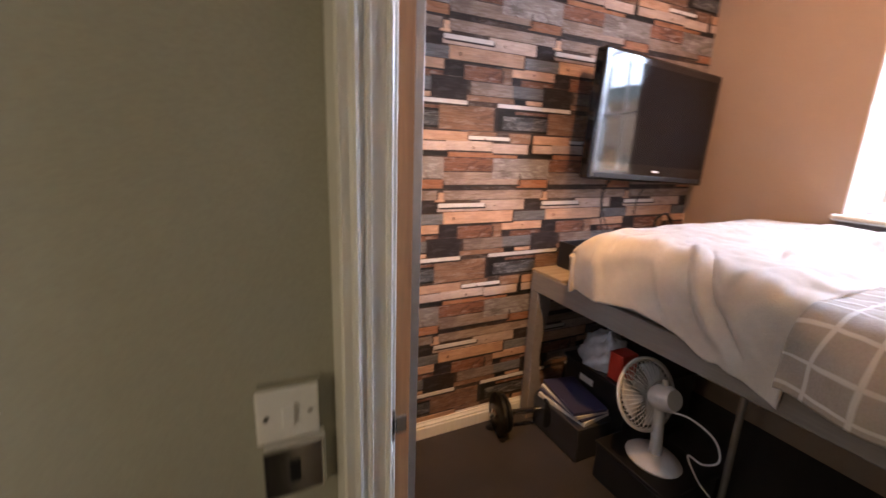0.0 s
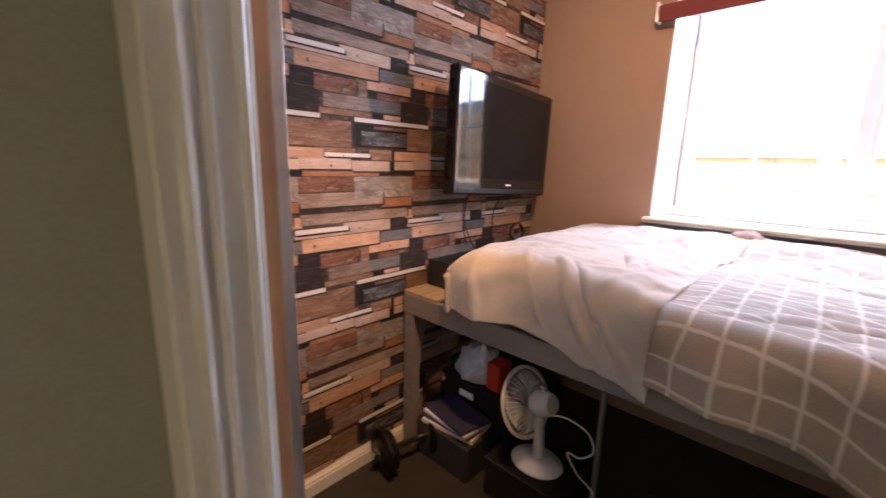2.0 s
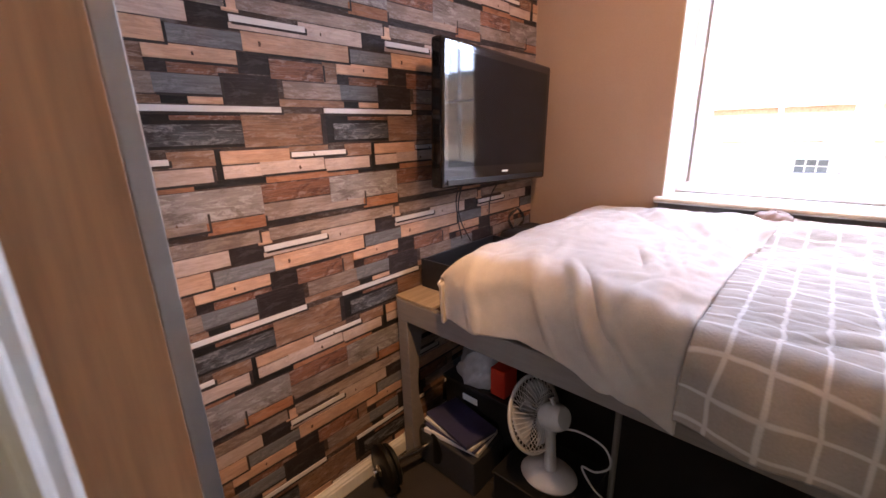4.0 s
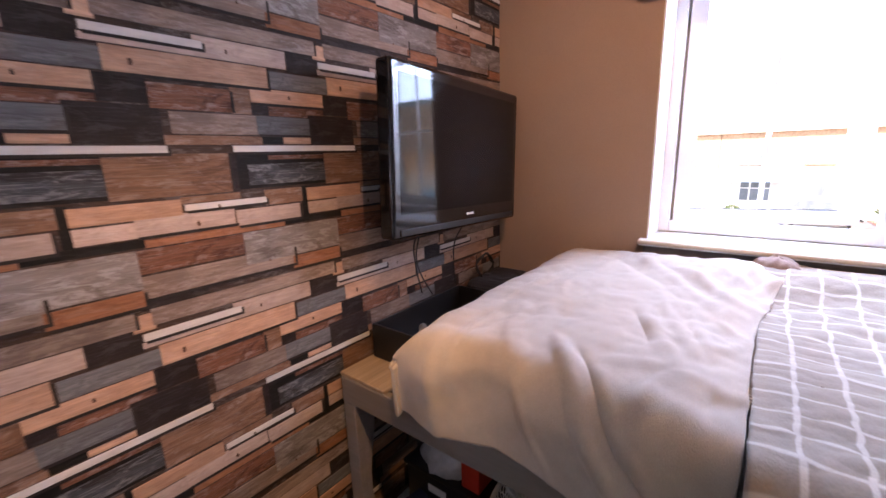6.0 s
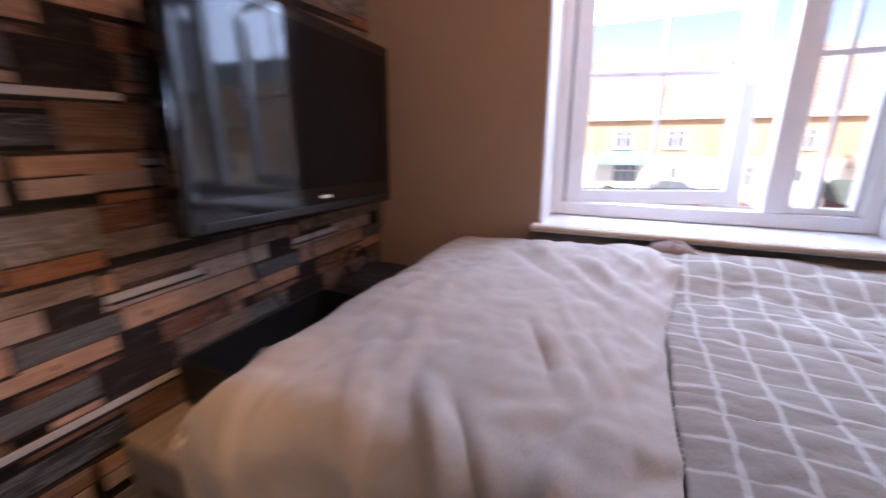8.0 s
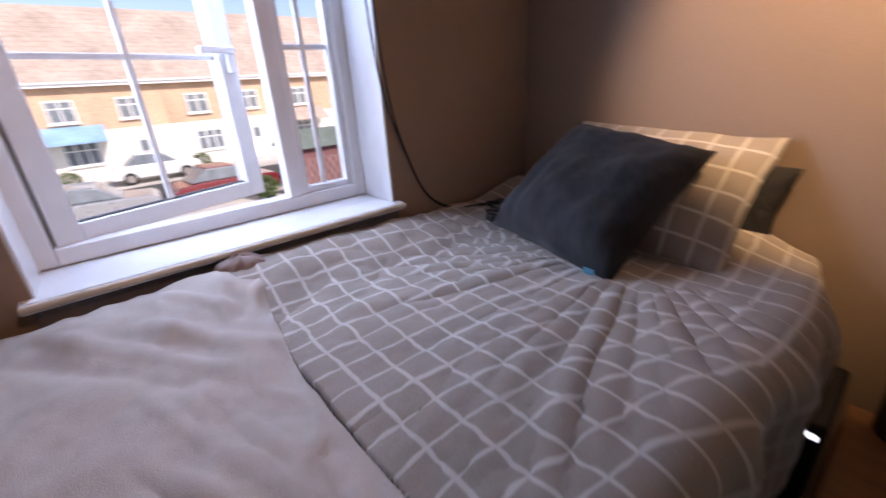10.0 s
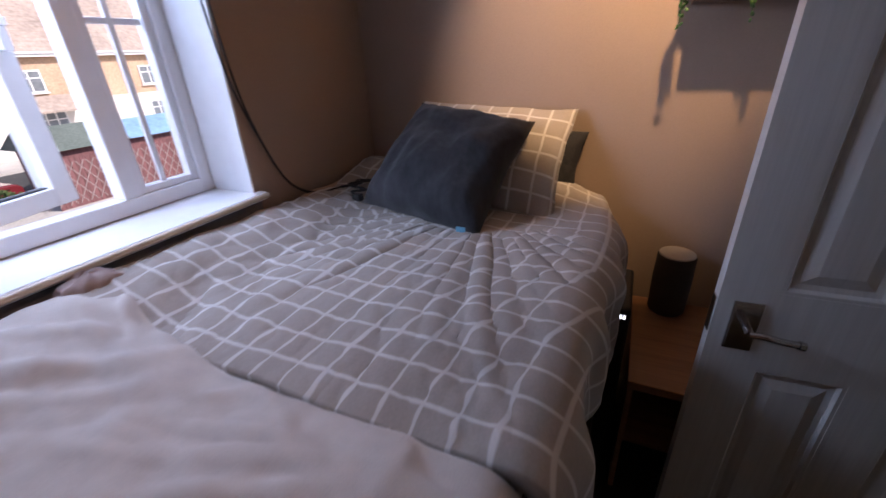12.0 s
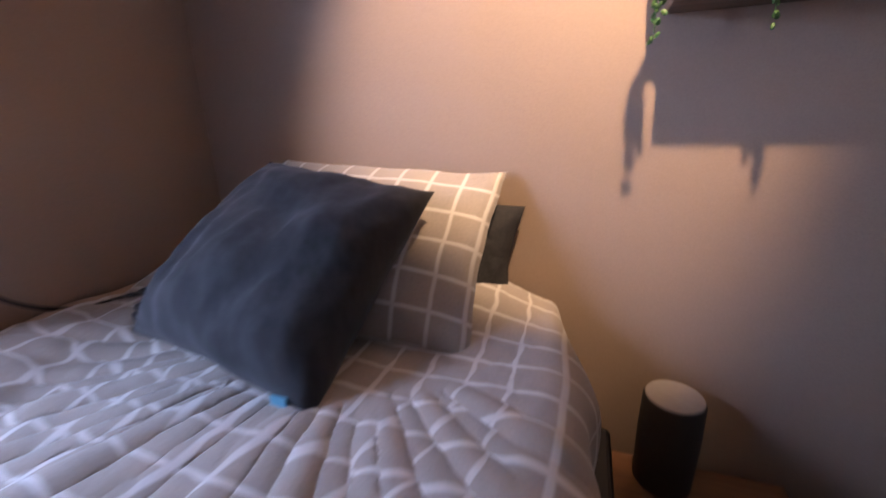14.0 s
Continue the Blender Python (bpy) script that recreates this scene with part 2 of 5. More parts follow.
def checked(name, ground, line, cell, width):
    """Woven cloth with pale lines crossing in squares, along the cloth's own run."""
    m = material(name, ground, 0.9, vary=0.07, grain=180, stain=8, bump=0.35, depth=0.003, sheen=0.2)
    nt = m.node_tree
    n, link = nt.nodes, nt.links.new
    uvs, wob, add = n.new("ShaderNodeUVMap"), n.new("ShaderNodeTexNoise"), n.new("ShaderNodeMix")
    uvs.uv_map = "UVMap"
    wob.inputs["Scale"].default_value = 14
    link(uvs.outputs[0], wob.inputs["Vector"])
    add.data_type = "VECTOR"
    add.inputs["Factor"].default_value = 0.0035
    link(uvs.outputs[0], add.inputs["A"])
    link(wob.outputs["Color"], add.inputs["B"])
    split = n.new("ShaderNodeSeparateXYZ")
    link(add.outputs["Result"], split.inputs[0])
    marks = []
    for k in (0, 1):
        a, b, mid, size = (n.new("ShaderNodeMath") for _ in range(4))
        a.operation, b.operation, mid.operation, size.operation = "DIVIDE", "FRACT", "SUBTRACT", "ABSOLUTE"
        link(split.outputs[k], a.inputs[0])
        a.inputs[1].default_value = cell
        link(a.outputs[0], b.inputs[0])
        link(b.outputs[0], mid.inputs[0])
        mid.inputs[1].default_value = 0.5
        link(mid.outputs[0], size.inputs[0])
        c = n.new("ShaderNodeMapRange")
        c.inputs["From Min"].default_value, c.inputs["From Max"].default_value = width / cell / 2 + 0.022, width / cell / 2 - 0.022
        link(size.outputs[0], c.inputs[0])
        marks.append(c)
    top = n.new("ShaderNodeMath")
    top.operation = "MAXIMUM"
    link(marks[0].outputs[0], top.inputs[0])
    link(marks[1].outputs[0], top.inputs[1])
    mix = n.new("ShaderNodeMix")
    mix.data_type = "RGBA"
    bsdf = n["Principled BSDF"]
    was = bsdf.inputs["Base Color"].links[0].from_socket
    link(was, mix.inputs["A"])
    mix.inputs["B"].default_value = (*line, 1)
    link(top.outputs[0], mix.inputs["Factor"])
    link(mix.outputs["Result"], bsdf.inputs["Base Color"])
    return m


def crinkle(m, scale, strength, depth, stretch=(1, 1, 1)):
    """Adds soft creases of a larger size to a cloth."""
    n, link = m.node_tree.nodes, m.node_tree.links.new
    slot = n["Principled BSDF"].inputs["Normal"]
    coords, mp, tex, bump = n.new("ShaderNodeTexCoord"), n.new("ShaderNodeMapping"), n.new("ShaderNodeTexNoise"), n.new("ShaderNodeBump")
    mp.inputs["Scale"].default_value = stretch
    tex.inputs["Scale"].default_value, tex.inputs["Detail"].default_value, tex.inputs["Distortion"].default_value = scale, 3, 0.8
    tex.noise_type = "RIDGED_MULTIFRACTAL"
    bump.inputs["Strength"].default_value, bump.inputs["Distance"].default_value = strength, depth
    link(slot.links[0].from_socket, bump.inputs["Normal"])
    link(coords.outputs["Object"], mp.inputs[0])
    link(mp.outputs[0], tex.inputs["Vector"])
    link(tex.outputs[0], bump.inputs["Height"])
    link(bump.outputs[0], slot)


CHECK = checked("checked_cotton", (0.345, 0.292, 0.245), (0.57, 0.53, 0.495), 0.076, 0.0085)
crinkle(CHECK, 9, 0.35, 0.006, (1.6, 0.8, 1))
crinkle(FLEECE, 5, 0.40, 0.012)
crinkle(FLEECE, 60, 0.30, 0.002)
crinkle(VELVET, 7, 0.45, 0.010)
crinkle(DARKCLOTH, 14, 0.8, 0.02)

# ---- structure of the room ----
TOP = 2.24
structure("floor", box(0.06, 2.3, -1.2, 1.4, -0.15, 0.0), CARPET, "dark brown carpet covering the bedroom floor")
structure("floor_landing", box(-1.4, 0.06, -1.5, 0.42, -0.15, -0.003), CARPET, "dark carpet on the landing outside the bedroom")
structure("ceiling", box(-1.4, 2.46, -1.5, 1.4, TOP, TOP + 0.12), CEILING, "white painted ceiling")
structure("wall_feature", box(-0.36, 2.206, 1.240, 1.40, 0, TOP), PAINT, "wall behind the wood-block wallpaper")
bm = bmesh.new()
box(2.206, 2.46, -1.3, -0.365, 0, TOP, bm)
box(2.206, 2.46, 0.577, 1.40, 0, TOP, bm)
box(2.206, 2.46, -0.365, 0.577, 0, 1.03, bm)
box(2.206, 2.46, -0.365, 0.577, 2.04, TOP, bm)
structure("wall_window", bm, PAINT, "taupe painted wall with a white framed window")
structure("wall_head", box(0.145, 2.206, -1.25, -1.085, 0, TOP), PAINT, "taupe painted wall at the head of the bed")
bm = bmesh.new()
box(0.148, 0.203, -1.085, -0.44, 0, TOP, bm)
box(0.148, 0.203, 0.3645, 0.366, 0, TOP, bm)
box(0.148, 0.203, -0.44, 0.3645, 2.024, TOP, bm)
structure("wall_door", bm, LANDING, "painted wall round the bedroom doorway")
structure("wall_landing_switch", box(-1.4, 0.203, 0.366, 0.421, 0, TOP), LANDING, "grey painted landing wall with a light switch")
structure("wall_landing_back", box(-1.5, -1.4, -1.5, 0.42, 0, TOP), LANDING, "grey painted landing wall")
structure("wall_landing_side", box(-1.4, 0.145, -1.6, -1.5, 0, TOP), LANDING, "grey painted landing wall")
structure("wall_landing_return", box(0.06, 0.148, -1.5, -1.25, 0, TOP), LANDING, "short return of the landing wall")


def skirting(name, x0, x1, y0, y1, along, face):
    """A moulded skirting board; face is the side that it shows."""
    s = 0.016
    prof = [(0, 0), (s, 0), (s, 0.052), (s * 0.8, 0.056), (s * 0.8, 0.064), (s * 0.45, 0.072), (s * 0.3, 0.080), (0, 0.080)]
    if along == "x":
        out = [(y0 + face * a, b) for a, b in prof]
        bm = extrude(out, "x", x0, x1)
    else:
        bm = bmesh.new()
        out = [(x0 + face * a, b) for a, b in prof]
        extrude(out, "y", y0, y1, bm)
    return structure(name, bm, GLOSS, "cream gloss moulded skirting board")


skirting("baseboard_feature", 0.31, 2.2, 1.2365, 1.2365, "x", -1)
skirting("baseboard_head", 0.23, 2.2, -1.083, -1.083, "x", 1)

# door frame: lining, stops and architraves
bm = bmesh.new()
box(0.142, 0.206, -0.44, -0.409, 0, 2.02, bm)
box(0.142, 0.206, -0.409, 0.2965, 1.99, 2.02, bm)
structure("trim_door_lining", bm, GLOSS, "white gloss door lining", bevel=0.002)
bm = bmesh.new()
box(0.156, 0.172, -0.409, -0.397, 0, 1.99, bm)
box(0.156, 0.172, -0.397, 0.2915, 1.978, 1.99, bm)
structure("trim_door_stop", bm, GLOSS, "white gloss door stop", bevel=0.0015)


def architrave(name, inner, side):
    """Moulded casing on the landing's side of the wall."""
    w, x = 0.068, 0.148
    prof = [(0, 0), (0, 0.010), (0.006, 0.013), (0.012, 0.009), (0.018, 0.012), (0.026, 0.015), (0.036, 0.016), (0.046, 0.019), (0.056, 0.021), (0.064, 0.018), (w, 0.012), (w, 0)]
    bm = extrude([(x - d, inner + side * a) for a, d in prof], "z", 0, 2.06)
    return structure(name, bm, GLOSS, "white gloss moulded architrave")


JAMB = [(0.149, 0.364), (0.149, 0.303), (0.152, 0.297), (0.163, 0.2965), (0.167, 0.294), (0.170, 0.290), (0.174, 0.291), (0.176, 0.2965),
        (0.182, 0.2975), (0.185, 0.293), (0.189, 0.292), (0.192, 0.2985), (0.211, 0.300), (0.213, 0.296), (0.217, 0.2945), (0.220, 0.297), (0.2205, 0.304), (0.226, 0.304), (0.228, 0.306), (0.228, 0.364)]
structure("trim_door_jamb", extrude(JAMB, "z", 0, 2.022), GLOSS, "cream-white gloss moulded door jamb with beaded edges")
architrave("trim_architrave_2", -0.417, -1)
structure("trim_architrave_3", box(0.132, 0.148, -0.417, 0.364, 2.024, 2.07), GLOSS, "white gloss moulded architrave", bevel=0.004)

strike = thing("strike_plate", (0.23, 0.304, 0.84), "chrome strike plate let into the door jamb", "strike plate")
part("plate", box(0.2210, 0.2265, 0.3022, 0.3045, 0.815, 0.868), CHROME, strike, bevel=0.001)
part("keep", box(0.2225, 0.2255, 0.3014, 0.3021, 0.828, 0.853), DARK, strike, "dark latch hole")
part("lip", box(0.2266, 0.244, 0.2985, 0.3025, 0.830, 0.858), CHROME, strike, bevel=0.0015)

# ---- the door ----
HINGE, LEAF_W, OPEN = (0.208, -0.4068), 0.658, 3.0
door = new("door_1")
door.location = (HINGE[0], HINGE[1], 0)
door.rotation_euler = (0, 0, radians(OPEN))
tagged(door, "white grained panelled door standing open on chrome handles", "door", kind="structure")
ORIGIN[door] = Vector((0, 0, 0))
# in the leaf's own frame x runs from the hinge, y is the landing's side
cols = [(0.105, LEAF_W / 2 - 0.05), (LEAF_W / 2 + 0.05, LEAF_W - 0.105)]
rows_z = [(0.2, 0.77), (0.97, 1.86)]
bm = bmesh.new()
zs = [0.012] + [v for r in rows_z for v in r] + [1.975]
xs = [0.0] + [v for c in cols for v in c] + [LEAF_W]
for i in range(len(xs) - 1):
    for j in range(len(zs) - 1):
        if i % 2 == 1 and j % 2 == 1:
            box(xs[i] - 0.001, xs[i + 1] + 0.001, -0.026, -0.010, zs[j] - 0.001, zs[j + 1] + 0.001, bm)
            continue
        box(xs[i], xs[i + 1], -0.036, 0.0, zs[j], zs[j + 1], bm)
bmesh.ops.remove_doubles(bm, verts=bm.verts, dist=1e-5)
part("leaf", bm, DOORPAINT, door)
for c in cols:
    for r in rows_z:
        for y, s in ((-0.010, 1), (-0.026, -1)):
            bm = bmesh.new()
            steps = [(0, 0.009), (0.008, 0.009), (0.014, 0.002), (0.026, 0.000), (0.05, 0.007)]
            loops = []
            for inset, h in steps:
                loops.append([bm.verts.new((x, y + s * h, z)) for x, z in ((c[0] + inset, r[0] + inset), (c[1] - inset, r[0] + inset), (c[1] - inset, r[1] - inset), (c[0] + inset, r[1] - inset))])
            for a, b in zip(loops, loops[1:]):
                for k in range(4):
                    bm.faces.new((a[k], a[(k + 1) % 4], b[(k + 1) % 4], b[k]))
            bm.faces.new(loops[-1])
            bmesh.ops.recalc_face_normals(bm, faces=bm.faces)
            part("panel", bm, DOORPAINT, door)


def handle(parent, s, y0):
    """A lever on a stepped square plate; s is the side of the leaf."""
    x, z = LEAF_W - 0.058, 0.893
    bm = bmesh.new()
    for w, d0, d1 in ((0.028, 0, 0.005), (0.0245, 0.005, 0.008)):
        lo, hi = sorted((y0 + s * d0, y0 + s * d1))
        box(x - w, x + w, lo, hi, z - 0.012 - w * 2.2, z - 0.012 + w * 2.2, bm)
    plate = part("handle", bm, CHROME, parent, "polished chrome lever handle on a stepped plate", bevel=0.002)
    bm = bmesh.new()
    for k in range(17):
        for side in (-1, 1):
            bmesh.ops.create_icosphere(bm, subdivisions=1, radius=0.0022, matrix=Matrix.Translation((x + side * 0.0262, y0 + s * 0.0055, z - 0.0695 + k * 0.00719)))
    part("beaded_edge", bm, CHROME, plate, "rope-beaded edge of the plate", smooth=60)
    part("spindle", rod((x, y0 + s * 0.008, z), (x, y0 + s * 0.052, z), 0.010, 0.009), CHROME, plate, smooth=40)
    pts = spline([(x, y0 + s * 0.052, z), (x - 0.024, y0 + s * 0.056, z + 0.003), (x - 0.056, y0 + s * 0.054, z - 0.003), (x - 0.088, y0 + s * 0.052, z - 0.006)], 6)
    part("lever", tube(pts, 0.0075, 12), CHROME, plate, smooth=60)
    part("finial", rod((x - 0.085, y0 + s * 0.052, z - 0.006), (x - 0.096, y0 + s * 0.052, z - 0.008), 0.0105, 0.009), CHROME, plate, smooth=40)


handle(door, 1, 0.0)
handle(door, -1, -0.036)
part("latch", box(LEAF_W, LEAF_W + 0.003, -0.03, -0.006, 0.85, 0.94), CHROME, door, "chrome latch face plate")
for z in (0.22, 1.72):
    part("hinge", rod((-0.006, 0.004, z), (-0.006, 0.004, z + 0.09), 0.006), CHROME, door, "steel butt hinge", smooth=40)

# ---- switch plates on the landing ----
sw = thing("light_switch", (0.08, 0.366, 0.87), "white square plastic light switch with a single rocker", "light switch")
part("back_box", box(0.040, 0.126, 0.352, 0.3655, 0.835, 0.918), LANDING, sw, "grey recess box")
part("plate", box(0.036, 0.122, 0.344, 0.352, 0.832, 0.915), SWITCH, sw, bevel=0.003)
part("rocker", box(0.070, 0.088, 0.3385, 0.344, 0.858, 0.892), SWITCH, sw, bevel=0.002)
for x in (0.049, 0.109):
    part("screw", rod((x, 0.3439, 0.874), (x, 0.3425, 0.874), 0.0035), CHROME, sw)
sw2 = thing("chrome_switch", (0.085, 0.366, 0.78), "polished chrome square switch plate", "light switch")
part("back_box", box(0.044, 0.130, 0.348, 0.3655, 0.740, 0.824), SWITCH, sw2)
part("plate", box(0.041, 0.127, 0.340, 0.348, 0.738, 0.822), CHROME, sw2, bevel=0.004)
part("rocker", box(0.076, 0.092, 0.3355, 0.340, 0.764, 0.797), DARK, sw2, bevel=0.002)

# ---- built-in mirrored wardrobe ----
wr = thing("wardrobe", (0.1, 0.85, 0), "built-in oak wardrobe with a sliding mirror door", "wardrobe")
part("end_panel", box(-0.3, 0.2965, 0.424, 0.442, 0, TOP - 0.01), OAK, wr, "light oak veneer end panel", bevel=0.001)
part("back_panel", box(-0.34, -0.3, 0.424, 1.236, 0, TOP - 0.01), OAK, wr)
part("top_panel", box(-0.3, 0.283, 0.442, 1.236, TOP - 0.05, TOP - 0.012), OAK, wr)
part("base_panel", box(-0.3, 0.283, 0.442, 1.236, 0.002, 0.04), OAK, wr)
md = part("mirror_door", box(0.2975, 0.3135, 0.428, 0.450, 0.042, TOP - 0.052), ALU, wr, "sliding door with a champagne metal edge", bevel=0.001)
part("far_stile", box(0.3125, 0.327, 1.205, 1.232, 0.042, TOP - 0.052), PALE, md, "pale beige edge profile", bevel=0.001)
part("glass_edge", box(0.304, 0.3115, 0.4503, 0.4523, 0.042, TOP - 0.052), GREENEDGE, md, "dark green glass edge")
part("mirror", box(0.304, 0.312, 0.4525, 1.234, 0.042, TOP - 0.052), MIRROR, md, "full-height silvered mirror")

# ---- window ----
win = thing("window_1", (2.4, 0.1, 1.05), "white plastic casement window with glazing bars, one sash open", "window", kind="structure")
WX0, WX1, WB, WT = 2.385, 2.445, 1.06, 2.04
bm = box(WX0, WX1, 0.532, 0.577, WB, WT)
box(WX0, WX1, -0.365, -0.318, WB, WT, bm)
box(WX0, WX1, -0.318, 0.532, WB, WB + 0.046, bm)
box(WX0, WX1, -0.318, 0.532, WT - 0.046, WT, bm)
box(WX0, WX1, -0.128, -0.078, WB + 0.046, WT - 0.046, bm)
part("window_frame", bm, PLASTIC, win, bevel=0.004)
bm = box(WX0 + 0.012, WX1 - 0.012, -0.318, -0.296, WB + 0.046, WT - 0.046)
box(WX0 + 0.012, WX1 - 0.012, -0.150, -0.128, WB + 0.046, WT - 0.046, bm)
box(WX0 + 0.012, WX1 - 0.012, -0.296, -0.150, WB + 0.046, WB + 0.066, bm)
box(WX0 + 0.012, WX1 - 0.012, -0.296, -0.150, WT - 0.066, WT - 0.046, bm)
part("glazing_bead", bm, PLASTIC, win, bevel=0.003)
bm = box(2.408, 2.420, -0.222, -0.206, WB + 0.066, WT - 0.066)
part("glazing_bar", bm, PLASTIC, win, bevel=0.002)
part("glazing_bar", box(2.4085, 2.4195, -0.296, -0.150, 1.556, 1.572), PLASTIC, win, bevel=0.002)
pane = part("pane", box(2.412, 2.416, -0.297, -0.149, WB + 0.064, WT - 0.064), GLASS, win, "clear glass pane")
pane.visible_shadow = False
# the open casement, hinged at its feature-wall side
SW = 0.602
sash = part("casement", bmesh.new(), PLASTIC, win, "open casement sash")
turn = Matrix.Translation((2.428, 0.530, 0)) @ Matrix.Rotation(radians(17), 4, "Z")


def sashed(name, x0, x1, y0, y1, z0, z1, mat, parent, label="", bevel=0.003):
    bm = box(x0, x1, y0, y1, z0, z1)
    bmesh.ops.transform(bm, matrix=turn, verts=bm.verts)
    return part(name, bm, mat, parent, label, bevel=bevel)


SB, ST = WB + 0.040, WT - 0.040
sashed("stile", -0.03, 0.03, -0.058, 0.0, SB, ST, PLASTIC, sash)
sashed("stile", -0.03, 0.03, -SW, -SW + 0.058, SB, ST, PLASTIC, sash)
sashed("bottom_rail", -0.029, 0.029, -SW + 0.058, -0.058, SB, SB + 0.050, PLASTIC, sash)
sashed("top_rail", -0.029, 0.029, -SW + 0.058, -0.058, ST - 0.050, ST, PLASTIC, sash)
sashed("glazing_bar", -0.007, 0.007, -SW / 2 - 0.008, -SW / 2 + 0.008, SB + 0.05, ST - 0.05, PLASTIC, sash)
sashed("glazing_bar", -0.006, 0.006, -SW + 0.058, -0.058, 1.541, 1.556, PLASTIC, sash)
p2 = sashed("pane", -0.002, 0.002, -SW + 0.057, -0.057, SB + 0.049, ST - 0.049, GLASS, sash, "clear glass pane", 0)
p2.visible_shadow = False
sashed("gasket", -0.010, 0.010, -SW + 0.058, -0.058, SB + 0.050, SB + 0.053, DARK, sash, "black rubber seal", 0)
sashed("handle", -0.055, -0.031, -SW + 0.015, -SW + 0.040, 1.50, 1.58, PLASTIC, sash, "white window handle")
sashed("handle_lever", -0.068, -0.045, -SW + 0.018, -SW + 0.13, 1.555, 1.575, PLASTIC, sash, "white window handle lever")
# reveal lining, inner sill
bm = box(2.203, 2.385, 0.569, 0.5768, 1.058, 2.0395)
box(2.203, 2.385, -0.3648, -0.357, 1.058, 2.0395, bm)
box(2.203, 2.385, -0.357, 0.569, 2.032, 2.0395, bm)
part("reveal_lining", bm, PLASTIC, win, "white painted window reveal", bevel=0.002)
prof = [(2.46, 1.031), (2.46, 1.058), (2.178, 1.058), (2.171, 1.052), (2.171, 1.045), (2.177, 1.040), (2.177, 1.034), (2.184, 1.031)]
part("window_sill", extrude([(a, b) for a, b in prof], "y", -0.385, 0.597), PLASTIC, win, "white gloss window sill board")
part("sill_nosing", rod((2.170, -0.386, 1.0475), (2.170, 0.598, 1.0475), 0.0085, n=14), material("cream_sill_nosing", (0.60, 0.50, 0.38), 0.4, vary=0.08, grain=20, stain=5, bump=0.05), win, "cream rounded nosing of the sill", smooth=40)
structure("trim_under_sill", box(2.192, 2.206, -0.372, 0.584, 0.985, 1.031), material("grey_undercoat", (0.20, 0.19, 0.20), 0.7, vary=0.1), "unpainted grey strip of wall below the window sill")

# maroon roller blind rolled up at the head of the window
bl = thing("roller_blind", (2.18, 0.1, 1.93), "maroon fabric blind drawn up above the window", "blind")
part("fabric_roll", rod((2.172, -0.42, 1.965), (2.172, 0.63, 1.965), 0.031, n=24), MAROON, bl, smooth=40)
part("end_bracket", box(2.14, 2.205, 0.632, 0.642, 1.925, 2.005), PLASTIC, bl, bevel=0.004)
part("end_bracket", box(2.14, 2.205, -0.432, -0.422, 1.925, 2.005), PLASTIC, bl, bevel=0.004)
part("hem", box(2.139, 2.147, -0.415, 0.625, 1.92, 1.962), MAROON, bl, bevel=0.002)

# ---- bed ----
bed = thing("bed", (1.7, 0.06, 0), "raised taupe painted wooden bed frame", "bed")
part("side_rail", box(1.185, 1.212, -1.02, 1.215, 0.648, 0.735), BEDWOOD, bed, bevel=0.004)
part("side_rail", box(2.165, 2.190, -1.02, 1.215, 0.648, 0.735), BEDWOOD, bed, bevel=0.004)
part("foot_rail", box(1.212, 2.165, 1.19, 1.215, 0.648, 0.735), BEDWOOD, bed, bevel=0.004)
part("foot_ledge", box(1.187, 2.188, 1.02, 1.219, 0.7355, 0.748), PINE, bed, "bare wooden ledge", bevel=0.003)
part("head_rail", box(1.212, 2.165, -1.07, -1.045, 0.5, 0.90), BEDWOOD, bed, bevel=0.004)


def post(x, y, sx):
    """A leg with a gentle double curve on its inner side."""
    out = []
    n = 24
    for k in range(n + 1):
        z = 0.647 * k / n
        out.append((x + sx * (0.062 + 0.016 * math.sin(2 * math.pi * (k / n) * 1.25 + 0.6)), z))
    out += [(x, 0.647), (x, 0.0)]
    return extrude(out, "y", y, y + 0.055)


part("leg", post(1.187, 1.160, 1), BEDWOOD, bed, "wavy-edged wooden leg", bevel=0.003)
part("leg", post(2.188, 1.160, -1), BEDWOOD, bed, bevel=0.003)
part("leg", post(1.187, -1.06, 1), BEDWOOD, bed, bevel=0.003)
part("leg", post(2.188, -1.06, -1), BEDWOOD, bed, bevel=0.003)
part("centre_leg", rod((1.50, 0.44, 0), (1.50, 0.44, 0.689), 0.011), ALU, bed, "slim grey metal support leg", smooth=40)
for k in range(13):
    y = -0.95 + k * 0.155
    part("slat", box(1.213, 2.164, y, y + 0.07, 0.69, 0.705), PINE, bed)

mt = thing("mattress", (1.7, -0.06, 0.71), "grey single mattress on the raised bed", "mattress")
part("body", box(1.225, 2.155, -1.03, 0.88, 0.706, 0.865), MATTRESS, mt, bevel=0.04, segments=4)


def soft(x, a, b):
    t = max(0.0, min(1.0, (x - a) / (b - a)))
    return t * t * (3 - 2 * t)


def wob(x, y, z=0.0, s=1.0):
    return noise.noise(Vector((x * s, y * s, z)))


# the cloth's run across the bed: s metres from its window edge, then down over the rail
def across(s, top, edge, fall, far=2.165):
    """Place in x and z at s along a cloth that lies flat to x = edge and then hangs."""
    flat, r = far - edge, 0.055
    if s < flat:
        return far - s, top
    a = (s - flat) / r
    if a < math.pi / 2:
        return edge - r * math.sin(a), top - r * (1 - math.cos(a))
    return edge - r, top - r - (s - flat - r * math.pi / 2)


